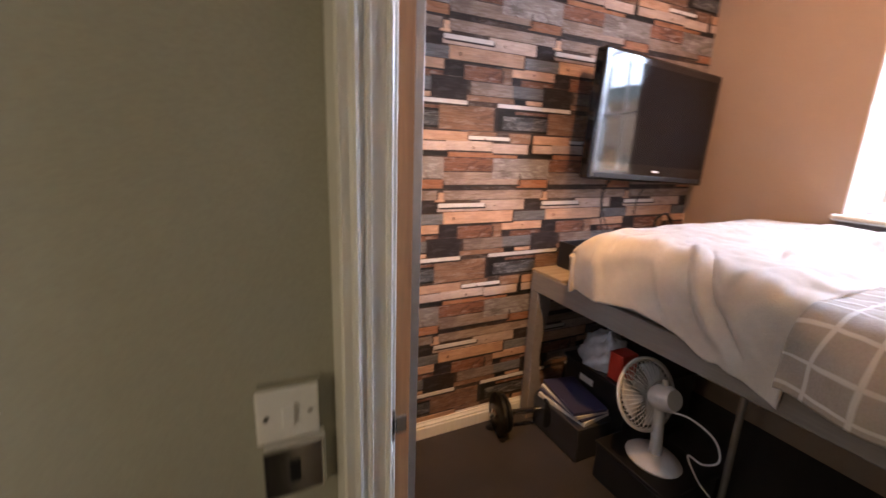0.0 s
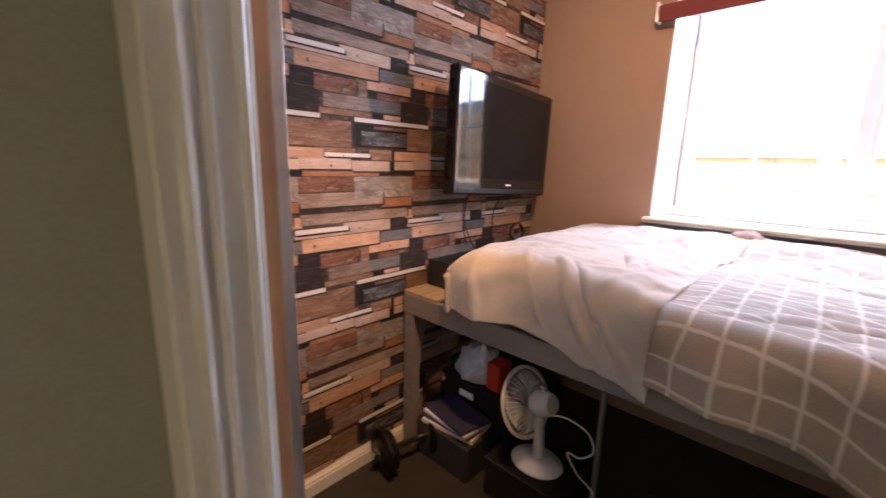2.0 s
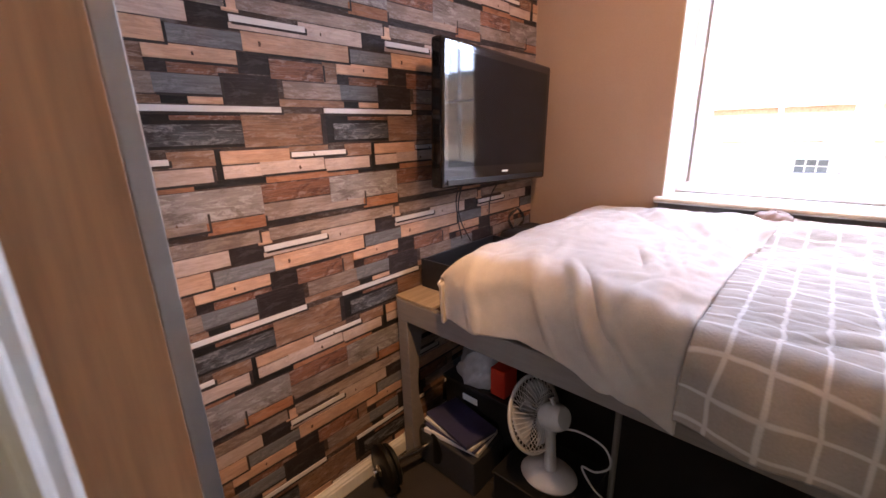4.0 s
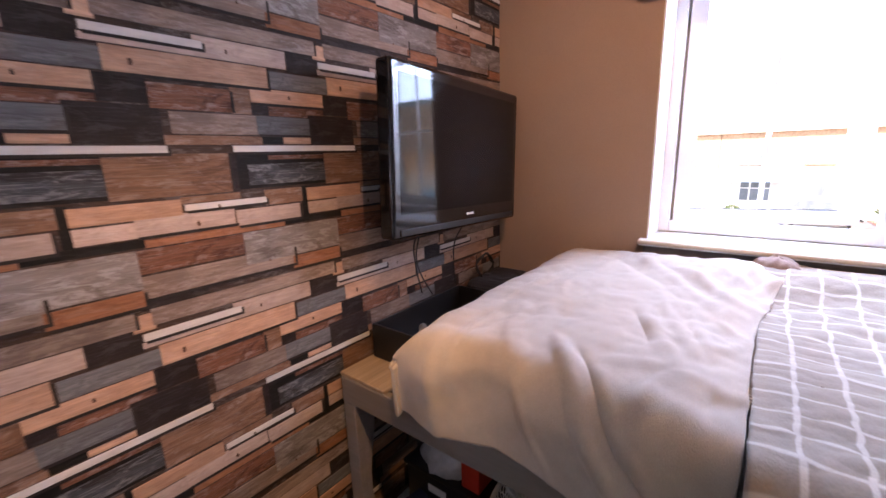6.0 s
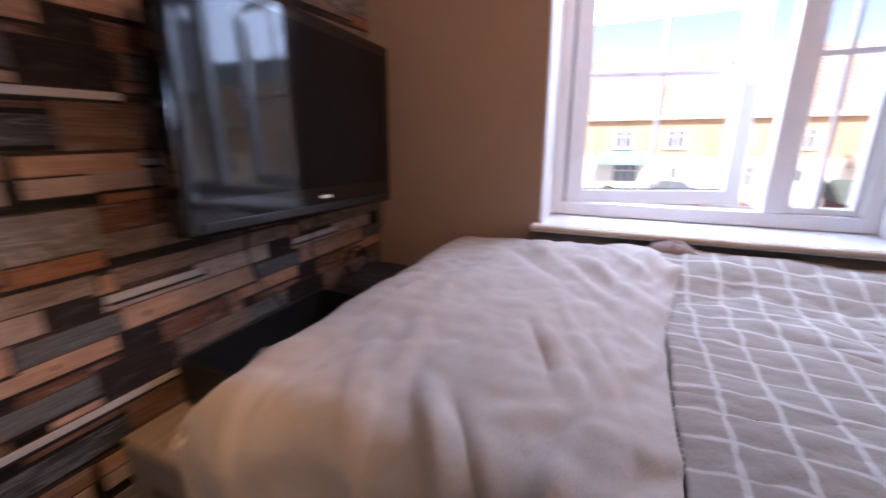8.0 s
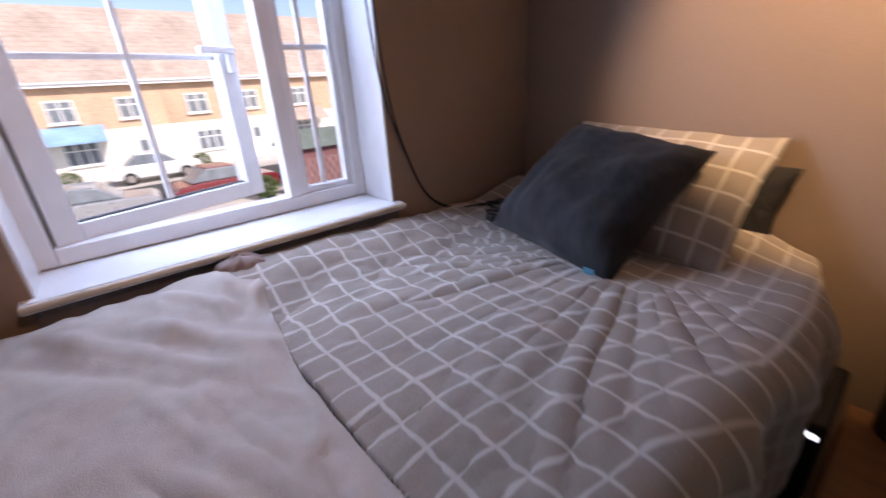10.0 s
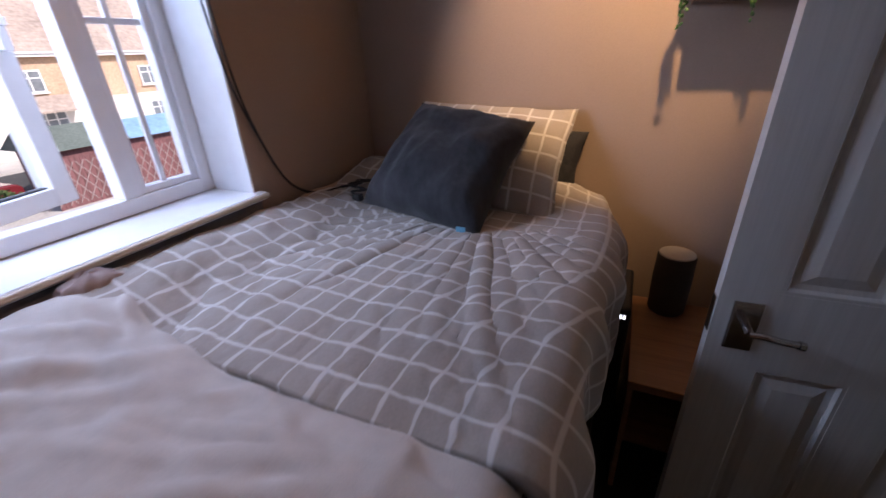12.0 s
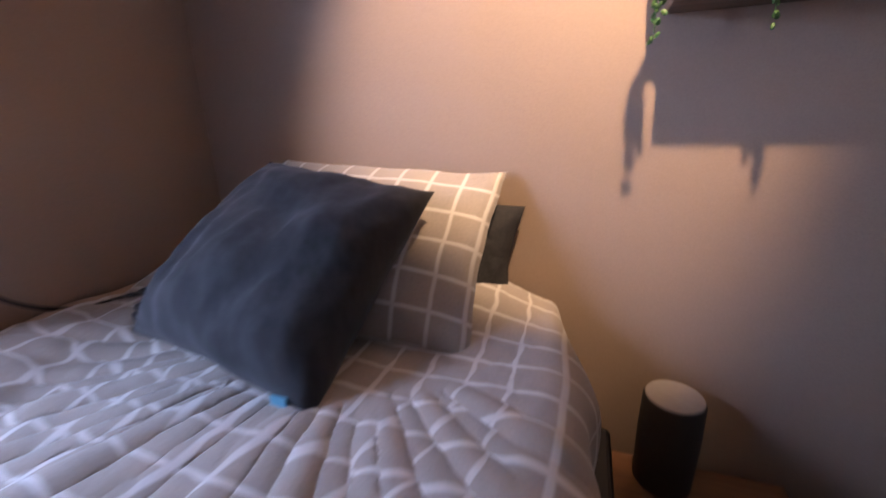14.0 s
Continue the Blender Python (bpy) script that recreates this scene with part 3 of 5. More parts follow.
def duvet_top(x, y):
    z = 0.912 + 0.006 * soft(y, -0.35, 0.2)
    z += 0.070 * soft(x, 1.92, 2.15) * (0.55 + 0.45 * soft(y, -0.75, -0.2))
    z -= 0.02 * soft(-y, 0.98, 1.06)
    z += 0.010 * wob(x, y, 1.3, 4.0) + 0.003 * wob(x, y, 4.0, 11)
    # long folds that stream from the cushion's foot
    dx, dy = x - 1.52, y + 0.80
    r, ang = math.hypot(dx, dy), math.atan2(dx, dy)
    bent = ang + 0.10 * wob(x, y, 7.7, 2.2)
    ridge = max(0.0, 1 - 2.6 * abs(wob(bent * 8.5, 3.1 + 0.35 * r, 1.7)))
    ridge = ridge * ridge * (3 - 2 * ridge) + 0.36 * (1 + math.sin(bent * 62 + 2 * wob(x, y, 5.1, 2)))
    size = (0.35 + 0.65 * abs(wob(ang * 6, 0.3, 2.6))) * soft(r, 0.22, 0.36) * (1 - soft(r, 0.5, 1.15 + 0.3 * wob(ang * 7, 0, 5.2)))
    size *= soft(dx, -0.62, -0.25) * (1 - 0.5 * soft(dx, 0.35, 0.6)) * soft(dy, 0.06, 0.2)
    z += 0.014 * ridge * size
    z += 0.0022 * wob(x * 1.7, y, 23.0, 30) + 0.004 * wob(x, y, 17.0, 19) * soft(x, 1.6, 1.95)
    # the head end swells over a pillow below
    z += 0.06 * soft(-y, 0.70, 0.98) * soft(x, 1.12, 1.34)
    # long diagonal creases across the bed
    c = 0.85 * (x - 1.6) + 0.55 * y
    z += 0.006 * math.sin(46 * c + 2.5 * wob(x, y, 2.2, 2.5)) * soft(x, 1.55, 1.95) * (0.4 + 0.6 * wob(x, y, 9.1, 3))
    return z


DUVET_FALL = 0.165


def duvet(u, v):
    y = -1.05 + v * 1.255
    edge = 1.185 - 0.03 * soft(-y, 0.2, 0.7) + 0.025 * soft(-y, 0.80, 1.06) + 0.012 * wob(0, y, 3.3, 5)
    fall = DUVET_FALL + 0.15 * soft(-y, -0.05, 0.5) + 0.02 * wob(1, y, 5.5, 6)
    flat = 2.165 - edge
    s = u * (flat + 0.055 * math.pi / 2 + fall - 0.055)
    x, z = across(s, 0.0, edge, fall)
    hang = soft(s, flat, flat + 0.12)
    top = duvet_top(max(x, edge), y)
    x -= hang * (0.016 + 0.020 * math.sin(y * 21 + 2 * wob(0, y, 8, 3)) * hang + 0.012 * wob(s, y, 6, 9))
    if y < -0.72:
        x += 0.11 * soft(-y, 0.74, 1.02) * hang
    return Vector((x, y, top + z))


CHECKHEM = material("grey_beige_hem", (0.37, 0.335, 0.305), 0.9, vary=0.07, grain=180, bump=0.3)
dv = thing("duvet", (1.7, -0.4, 0.9), "grey-beige checked duvet, creased and spread over the bed", "duvet")
ob = part("cover", sheet(duvet, 230, 220, lambda u, v: (u * 1.40 + 0.03, v * 1.30 + 0.02)), CHECK, dv, smooth=180)
hem = [duvet(1.0, k / 90) + Vector((-0.002, 0, 0.004)) for k in range(91)]
part("hem", tube(hem, 0.006, 8), CHECKHEM, dv, "stitched hem", smooth=180)
mod = ob.modifiers.new("loft", "SOLIDIFY")
mod.thickness, mod.offset = 0.03, -1


def blanket_top(x, y):
    z = 0.962 + 0.022 * soft(y, 0.25, 0.6) - 0.026 * (1 - soft(y, 0.165, 0.27))
    z += 0.048 * soft(x, 1.85, 2.12) * (1 - 0.9 * soft(y, 0.28, 0.62))
    z += 0.014 * wob(x, y, 11.3, 4) + 0.008 * wob(x, y, 14.0, 10) + 0.004 * wob(x, y, 19.0, 24)
    z += 0.012 * (1 - abs(wob(x * 0.7 + y, y - 0.4 * x, 31.0, 7)) * 2) ** 3 * (0.5 + wob(x, y, 33.0, 3))
    c = (x - 1.9) * 0.8 - (y - 0.3) * 0.6
    z += 0.010 * math.exp(-(c / 0.03) ** 2) * soft(x, 1.5, 1.8) - 0.008 * math.exp(-((c - 0.13) / 0.03) ** 2)
    return z


FOLDS = ((0.57, 0.41, 0.79, 0.31, 0.016, 0.0112), (0.54, 0.45, 0.76, 0.345, 0.013, -0.007), (0.47, 0.31, 0.71, 0.245, 0.014, 0.0091), (0.06, 0.59, 0.40, 0.27, 0.018, 0.0098),
         (0.10, 0.64, 0.42, 0.33, 0.022, -0.007), (0.85, 0.54, 1.17, 0.31, 0.013, 0.014), (0.86, 0.49, 1.16, 0.26, 0.012, -0.0112), (0.40, 0.41, 0.76, 0.26, 0.015, 0.007),
         (0.90, 0.62, 1.20, 0.46, 0.014, 0.0084), (0.95, 0.80, 1.2, 0.76, 0.020, 0.0112), (0.16, 0.40, 0.34, 0.23, 0.016, 0.0084), (0.05, 0.38, 0.18, 0.24, 0.014, 0.0077),
         (0.60, 0.66, 0.90, 0.58, 0.022, 0.0056), (0.93, 0.42, 1.18, 0.22, 0.012, 0.007), (0.25, 0.80, 0.7, 0.72, 0.03, 0.0056), (0.66, 0.25, 0.98, 0.22, 0.018, -0.007))


def folded(s, y):
    """Height of the soft creases at a place on the cloth."""
    out = 0.0
    for s0, y0, s1, y1, w, h in FOLDS:
        ds, dy = s1 - s0, y1 - y0
        n = ds * ds + dy * dy
        t = ((s - s0) * ds + (y - y0) * dy) / n
        d = abs((s - s0) * dy - (y - y0) * ds) / math.sqrt(n) + 0.012 * wob(s, y, 41, 7)
        out += h * math.exp(-(d / w) ** 2) * soft(t, -0.15, 0.25) * (1 - soft(t, 0.75, 1.15))
    return out


def blanket(u, v):
    y0 = 0.165 + v * 0.90
    edge = 1.215 + 0.012 * wob(0, y0, 13.3, 5)
    fall = 0.222 + 0.015 * wob(1, y0, 15.5, 6) + 0.035 * (1 - soft(y0, 0.22, 0.5))
    flat = 2.15 - edge
    s = u * (flat + 0.055 * math.pi / 2 + fall - 0.055)
    x, z = across(s, 0.0, edge, fall, 2.15)
    # the foot end rolls over and hangs
    turn_y, r = 0.80, 0.125
    drop = 0.0
    y = y0
    if y0 > turn_y:
        a = (y0 - turn_y) / r
        if a < 1.45:
            y, drop = turn_y + r * math.sin(a), r * (1 - math.cos(a))
        else:
            y, drop = turn_y + r * math.sin(1.45), r * (1 - math.cos(1.45)) + (y0 - turn_y - r * 1.45)
    hang = soft(s, flat, flat + 0.12)
    crease = folded(s, y0)
    top = blanket_top(max(x, edge), min(y, turn_y)) - drop * (1 - 0.93 * hang) + crease * (1 - hang)
    wave = 0.012 * math.sin(y0 * 17 + 1.0 + 2.5 * wob(0, y0, 18, 2.5)) + 0.012 * wob(s, y0, 16, 7)
    x -= hang * (0.016 + wave * hang + crease)
    # its free edge runs a little askew across the bed
    y += (0.046 * soft(2.13 - x, 0.0, 0.55) - 0.022 * soft(x, 1.9, 2.15)) * (1 - v) ** 1.5
    return Vector((x, y, top + z))


fl = thing("fleece_blanket", (1.7, 0.55, 0.95), "cream fleece throw draped over the foot of the bed", "blanket")
ob = part("throw", sheet(blanket, 130, 120), FLEECE, fl, smooth=180)
mod = ob.modifiers.new("loft", "SOLIDIFY")
mod.thickness, mod.offset = 0.012, -1
mod = ob.modifiers.new("round", "SUBSURF")
mod.levels = mod.render_levels = 1
bm = bmesh.new()
for k in range(64):
    u = 0.02 + k * 0.0105
    p = blanket(u, 0.0)
    rod(p + Vector((0, 0.003, 0.002)), p + Vector((0.002, -0.006, 0.000)), 0.0022, 0.002, 6, bm)
part("stitching", bm, FLEECE, fl, "blanket-stitched edge")

# crumpled cloth between the mattress and the wall below the sill
lump = thing("crumpled_cloth", (2.15, 0.17, 0.98), "crumpled pinkish beige cloth tucked by the window sill", "cloth")


def crumple(u, v):
    a, b = u * 2 * math.pi, (v - 0.5) * math.pi
    r = 1 + 0.28 * wob(math.cos(a) * 1.6, math.sin(a) * 1.6 + b, 5, 1.7)
    return Vector((2.148 + 0.04 * r * math.cos(b) * math.cos(a), 0.172 + 0.062 * r * math.cos(b) * math.sin(a), 1.0 + 0.045 * r * math.sin(b)))


part("fold", sheet(crumple, 32, 18), material("pinkish_beige_cloth", (0.36, 0.27, 0.24), 0.95, vary=0.1, grain=150, bump=0.5), lump, smooth=180)
sh = thing("bed_sheet", (2.15, 0.4, 0.95), "tan bed sheet showing along the wall side", "sheet")


def tuck(u, v):
    y, x = -0.9 + v * 1.75, 2.10 + u * 0.085
    return Vector((x, y, 0.955 + 0.035 * soft(x, 2.10, 2.18) + 0.012 * wob(x, y, 21, 8)))


ob = part("edge", sheet(tuck, 8, 90), material("tan_cotton", (0.42, 0.30, 0.20), 0.9, vary=0.1, grain=150, bump=0.3), sh, smooth=180)
mod = ob.modifiers.new("loft", "SOLIDIFY")
mod.thickness, mod.offset = 0.06, -1


def cushion(w, h, t, seed, sag=0.0, pinch=0.10):
    """A stuffed square of cloth in its own frame: x across, y up, z through."""
    def side(s):
        def f(u, v):
            a, b = u * 2 - 1, v * 2 - 1
            body = ((1 - abs(a) ** 2.6) * (1 - abs(b) ** 2.6)) ** 0.55
            k = 1 - pinch * (1 - abs(b) ** 2) * abs(a) ** 3
            k2 = 1 - pinch * (1 - abs(a) ** 2) * abs(b) ** 3
            crease = 0.12 * wob(a, b, seed, 2.0) + 0.05 * wob(a * 1.6, b * 0.7, seed + 3, 4) + 0.02 * wob(a, b, seed + 6, 9)
            # the stuffing sags towards the lower edge, and the seam puckers
            body *= 1 + sag * (0.35 - b) * 0.5
            edge = max(abs(a), abs(b))
            body *= 1 - 0.16 * soft(edge, 0.62, 0.9) * abs(math.sin(9 * (a - b) + seed)) * soft(abs(a * b), 0.1, 0.5)
            corner = 1 - 0.02 * abs(a * b) ** 4
            k, k2 = k * corner * (1 + 0.035 * wob(0, b, seed, 2.2)), k2 * corner * (1 + 0.035 * wob(a, 0, seed + 1, 2.2))
            return Vector((a * k * w / 2, b * k2 * h / 2, s * (t / 2 * body * (1 + crease * 2) + 0.001)))
        return f
    bm = sheet(side(1), 36, 36, lambda u, v: (u * w + 0.02, v * h + 0.03))
    bm2 = sheet(side(-1), 36, 36, lambda u, v: (u * w + 0.02, v * h + 0.03))
    data = bpy.data.meshes.new("half")
    bmesh.ops.reverse_faces(bm2, faces=bm2.faces)
    bm2.to_mesh(data)
    bm2.free()
    bm.from_mesh(data)
    bpy.data.meshes.remove(data)
    bmesh.ops.remove_doubles(bm, verts=bm.verts, dist=0.0025)
    bmesh.ops.recalc_face_normals(bm, faces=bm.faces)
    return bm


def place_cushion(name, bm, m, mat, label, category, part_name):
    bmesh.ops.transform(bm, matrix=m, verts=bm.verts)
    t = thing(name, m.translation, label, category)
    part(part_name, bm, mat, t, smooth=180)
    return t


def frame_of(origin, right, up):
    r, u = Vector(right).normalized(), Vector(up)
    u = (u - r * u.dot(r)).normalized()
    n = r.cross(u)
    m = Matrix((r, u, n)).transposed().to_4x4()
    m.translation = origin
    return m


# dark cushion, standing on one corner edge and leaning on the pillows
cu = place_cushion("cushion", cushion(0.475, 0.485, 0.20, 2.0, sag=0.5, pinch=0.085), frame_of((1.665, -0.722, 1.105), (-0.44, 0.06, -0.05), (-0.055, -0.35, 0.29)), VELVET,
                   "charcoal velvet cushion leaning against the pillows", "cushion", "cover")
part("label_tag", box(1.515, 1.545, -0.512, -0.508, 0.948, 0.966), material("blue_satin_label", (0.10, 0.30, 0.42), 0.4, vary=0.1), cu, "small blue satin care label")
place_cushion("pillow", cushion(0.64, 0.46, 0.13, 5.0, sag=0.5, pinch=0.07), frame_of((1.60, -0.895, 1.095), (-1, 0.0, -0.04), (-0.10, -0.32, 0.34)), CHECK,
              "checked grey-beige pillow propped at the bed head", "pillow", "pillowcase")
place_cushion("dark_pillow", cushion(0.52, 0.33, 0.15, 8.0, sag=0.5, pinch=0.12), frame_of((1.495, -1.025, 1.02), (-1, 0, -0.04), (0, -0.2, 1)), DARKCLOTH,
              "black pillow behind the checked one", "pillow", "pillowcase")

# ---- television ----
tv = new("television")
tv.location, tv.rotation_euler = (1.70, 1.086, 1.397), (0, radians(2.6), radians(2.0))
tagged(tv, "black flat-screen television on a wall bracket", "television")
ORIGIN[tv] = Vector((0, 0, 0))
TW, TH = 0.388, 0.255
part("casing", box(-TW, TW, -0.012, 0.045, -TH, TH), PIANO, tv, "glossy black casing", bevel=0.012, segments=4)
part("screen", box(-TW + 0.036, TW - 0.036, -0.0135, -0.0125, -TH + 0.075, TH - 0.036), SCREEN, tv, "dark matt screen")
part("speaker_strip", box(-TW + 0.03, TW - 0.03, -0.016, -0.0125, -TH + 0.010, -TH + 0.030), DARK, tv, bevel=0.003)
part("badge", box(0.0, 0.045, -0.0136, -0.0124, -TH + 0.045, -TH + 0.053), SWITCH, tv, "small silver badge")
part("back_cover", box(-TW + 0.06, TW - 0.06, 0.045, 0.085, -TH + 0.06, TH - 0.05), DARK, tv, bevel=0.015)
part("wall_bracket", box(-0.10, 0.10, 0.085, 0.137, -0.10, 0.10), DARK, tv, "black steel wall bracket")
for k, pts in enumerate((
        [(1.50, 1.13, 1.165), (1.515, 1.17, 1.06), (1.57, 1.20, 0.97), (1.62, 1.19, 0.88)],
        [(1.53, 1.13, 1.165), (1.53, 1.19, 1.10), (1.555, 1.21, 1.00), (1.57, 1.2, 0.90)],
        [(1.78, 1.13, 1.16), (1.775, 1.19, 1.07), (1.785, 1.21, 0.98), (1.78, 1.20, 0.88)])):
    c = thing("television_cable", pts[0], "thin black cable hanging below the television", "cable", "television cables")
    part("cord", tube(spline(pts), 0.0028), CABLE, c, smooth=60)

# black box on the foot ledge, with bits in it
bx = thing("storage_box", (1.5, 1.08, 0.75), "open black plastic box on the ledge at the bed foot", "box")
for x0, x1, y0, y1 in ((1.315, 1.80, 0.985, 0.993), (1.315, 1.80, 1.192, 1.200), (1.315, 1.323, 0.993, 1.192), (1.792, 1.80, 0.993, 1.192)):
    part("side_panel", box(x0, x1, y0, y1, 0.750, 0.868), DARK, bx, bevel=0.002)
part("base_panel", box(1.323, 1.792, 0.993, 1.192, 0.750, 0.757), DARK, bx)
rm = thing("remote_control", (1.40, 1.08, 0.80), "grey remote control lying in the black box", "remote control")
part("body", rod((1.37, 1.02, 0.86), (1.50, 1.14, 0.80), 0.016, 0.016, 12), ALU, rm, smooth=40)
wt = thing("wooden_block", (1.45, 1.05, 0.76), "small orange-brown wooden piece in the black box", "wood")
part("block", box(1.39, 1.52, 1.03, 1.07, 0.757, 0.835), PINE, wt, bevel=0.004)
lp = thing("cable_loop", (1.95, 1.17, 0.85), "coil of black cable at the bed foot", "cable")
part("coil", tube([(1.93 + 0.055 * math.cos(a * 0.35), 1.15 + 0.01 * math.sin(a), 0.93 + 0.055 * math.sin(a * 0.35)) for a in range(40)], 0.004), CABLE, lp, smooth=60)
bb = thing("black_bag", (1.95, 1.12, 0.75), "black cloth bag beside the box on the bed foot", "bag")
part("body", box(1.82, 2.10, 1.0, 1.19, 0.75, 0.89), DARKCLOTH, bb, bevel=0.04, segments=4)

# ---- under the bed ----
def dumbbell(x, y, turn_deg):
    m = Matrix.Translation((x, y, 0)) @ Matrix.Rotation(radians(turn_deg), 4, "Z")
    t = thing("dumbbell", (x, y, 0), "black iron dumbbell with round plates on the carpet", "dumbbell", "dumbbells")
    def ring(a, r, w):
        return lathe([(0.012, 0), (r - 0.008, 0), (r, 0.006), (r, w - 0.006), (r - 0.008, w), (0.012, w)], m @ Matrix.Translation((a, 0, 0.098)) @ Matrix.Rotation(radians(90), 4, "Y"))
    part("bar", rod(m @ Vector((-0.17, 0, 0.098)), m @ Vector((0.17, 0, 0.098)), 0.013), CHROME, t, smooth=40)
    for a, r, w in ((-0.138, 0.096, 0.028), (-0.108, 0.084, 0.024), (0.084, 0.084, 0.024), (0.110, 0.096, 0.028)):
        part("weight_plate", ring(a, r, w), IRON, t, smooth=40)
    for a in (-0.153, 0.138):
        part("collar", ring(a, 0.024, 0.014), CHROME, t, smooth=40)


dumbbell(1.125, 1.105, -12)

fan = thing("desk_fan", (1.33, 0.60, 0.166), "white desk fan with a wire cage stored under the bed", "fan")
FM = frame_of((1.305, 0.605, 0.435), (-0.99, 0.1, 0), (0, 0.36, 0.93)) @ Matrix.Scale(0.77, 4)
part("base", lathe([(0.02, 0), (0.115, 0.0), (0.120, 0.008), (0.105, 0.022), (0.05, 0.036), (0.02, 0.04)], Matrix.Translation((1.335, 0.605, 0.166)) @ Matrix.Diagonal((0.72, 0.85, 0.9, 1.0)), 28), FANWHITE, fan, smooth=40)
part("stem", rod((1.335, 0.60, 0.20), (1.307, 0.595, 0.415), 0.022, 0.016), FANWHITE, fan, smooth=40)
part("motor_housing", lathe([(0.02, -0.09), (0.045, -0.088), (0.058, -0.06), (0.060, -0.01), (0.045, 0.02), (0.02, 0.024)], FM, 24), FANWHITE, fan, smooth=40)
part("knob", rod(FM @ Vector((0, 0.058, -0.05)), FM @ Vector((0, 0.085, -0.05)), 0.008), FANWHITE, fan)
cage = part("cage", tube([FM @ Vector((0.165 * math.cos(k * 0.13), 0.165 * math.sin(k * 0.13), 0.07)) for k in range(48)], 0.007, 8, closed=True), FANWHITE, fan, "white wire fan cage", smooth=60)
bm = bmesh.new()
for k in range(40):
    a = k * 2 * math.pi / 40
    for z0, z1 in ((0.025, 0.015), (0.115, 0.125)):
        pts = [FM @ Vector((r * math.cos(a), r * math.sin(a), zz)) for r, zz in ((0.03, z1), (0.10, z0), (0.150, (z0 + 0.07) / 2), (0.163, 0.07))]
        tube(pts, 0.0016, 4, bm)
part("grille", bm, FANWHITE, cage)
part("front_badge", rod(FM @ Vector((0, 0, 0.12)), FM @ Vector((0, 0, 0.128)), 0.032), FANWHITE, cage)
bm = bmesh.new()
for k in range(3):
    a0 = k * 2 * math.pi / 3
    sheetf = lambda u, v: FM @ Vector(((0.03 + 0.115 * u) * math.cos(a0 + (v - 0.5) * (0.7 + 0.8 * u)), (0.03 + 0.115 * u) * math.sin(a0 + (v - 0.5) * (0.7 + 0.8 * u)), 0.07 + 0.03 * (v - 0.5)))
    tmp = sheet(sheetf, 6, 6)
    d = bpy.data.meshes.new("blade_tmp")
    tmp.to_mesh(d)
    tmp.free()
    bm.from_mesh(d)
    bpy.data.meshes.remove(d)
    b = part("blade", bm, CLEAR, fan, "cloudy plastic fan blade", smooth=180)
    b.modifiers.new("thick", "SOLIDIFY").thickness = 0.003
    bm = bmesh.new()
bm.free()
fb = thing("black_storage_box", (1.35, 0.60, 0), "low black storage box under the fan", "box")
part("body", box(1.22, 1.49, 0.46, 0.765, 0.002, 0.150), DARK, fb, bevel=0.006)
part("lid", box(1.215, 1.495, 0.455, 0.77, 0.1505, 0.1655), DARK, fb, bevel=0.004)
fc = thing("fan_cable", (1.33, 0.5, 0), "white flex curling from the desk fan", "cable")
part("cord", tube(spline([(1.31, 0.57, 0.40), (1.33, 0.50, 0.41), (1.36, 0.43, 0.37), (1.37, 0.41, 0.30), (1.36, 0.45, 0.26), (1.34, 0.49, 0.27), (1.35, 0.45, 0.20), (1.38, 0.40, 0.13), (1.37, 0.43, 0.06), (1.34, 0.44, 0.006)]), 0.0035), FANWHITE, fc, smooth=60)

cr = thing("black_crate", (1.6, 1.0, 0), "black plastic crate under the bed", "crate")
bm = box(1.40, 1.84, 0.80, 1.16, 0.002, 0.012)
box(1.40, 1.41, 0.80, 1.16, 0.012, 0.30, bm)
box(1.83, 1.84, 0.80, 1.16, 0.012, 0.30, bm)
box(1.41, 1.83, 0.80, 0.81, 0.012, 0.30, bm)
box(1.41, 1.83, 1.15, 1.16, 0.012, 0.30, bm)
part("shell", bm, DARK, cr, bevel=0.003)
part("lid", box(1.39, 1.85, 0.79, 1.17, 0.30, 0.315), DARK, cr, bevel=0.004)
part("label_card", box(1.3985, 1.3998, 0.98, 1.06, 0.23, 0.26), PAPER, cr, "small white label")
bag = thing("plastic_bag", (1.55, 1.02, 0.315), "cloudy plastic bag of odds and ends", "bag")


def bagf(u, v):
    a, b = u * 2 * math.pi, v * math.pi / 2
    r = 1 + 0.22 * wob(math.cos(a) * 2, math.sin(a) * 2 + 3 * b, 31, 1.4)
    return Vector((1.50 + 0.10 * r * math.cos(b) * math.cos(a), 1.02 + 0.12 * r * math.cos(b) * math.sin(a), 0.316 + 0.150 * r * math.sin(b)))


part("film", sheet(bagf, 36, 14), CLEAR, bag, smooth=180)
rb = thing("red_box", (1.50, 0.90, 0.4), "small bright red plastic box", "box")
part("body", box(1.41, 1.50, 0.85, 0.92, 0.316, 0.44), RED, rb, bevel=0.004)
for k, (mat, w) in enumerate(((PAPER, 0.02), (NAVY, 0.012), (PAPER, 0.014), (NAVY, 0.016))):
    bk = thing("magazine", (1.30, 1.0, 0.06 + 0.02 * k), "glossy magazine in an untidy pile under the bed", "magazine", "magazine pile")
    bm = box(-0.08, 0.08, -0.13, 0.13, 0, w)
    z0 = sum((0.02, 0.012, 0.014, 0.016)[:k]) + 0.10
    bmesh.ops.transform(bm, matrix=Matrix.Translation((1.295, 0.985, z0 + 0.0595)) @ Matrix.Rotation(radians(8 - 6 * k), 4, "Z"), verts=bm.verts)
    part("cover", bm, mat, bk, bevel=0.002)
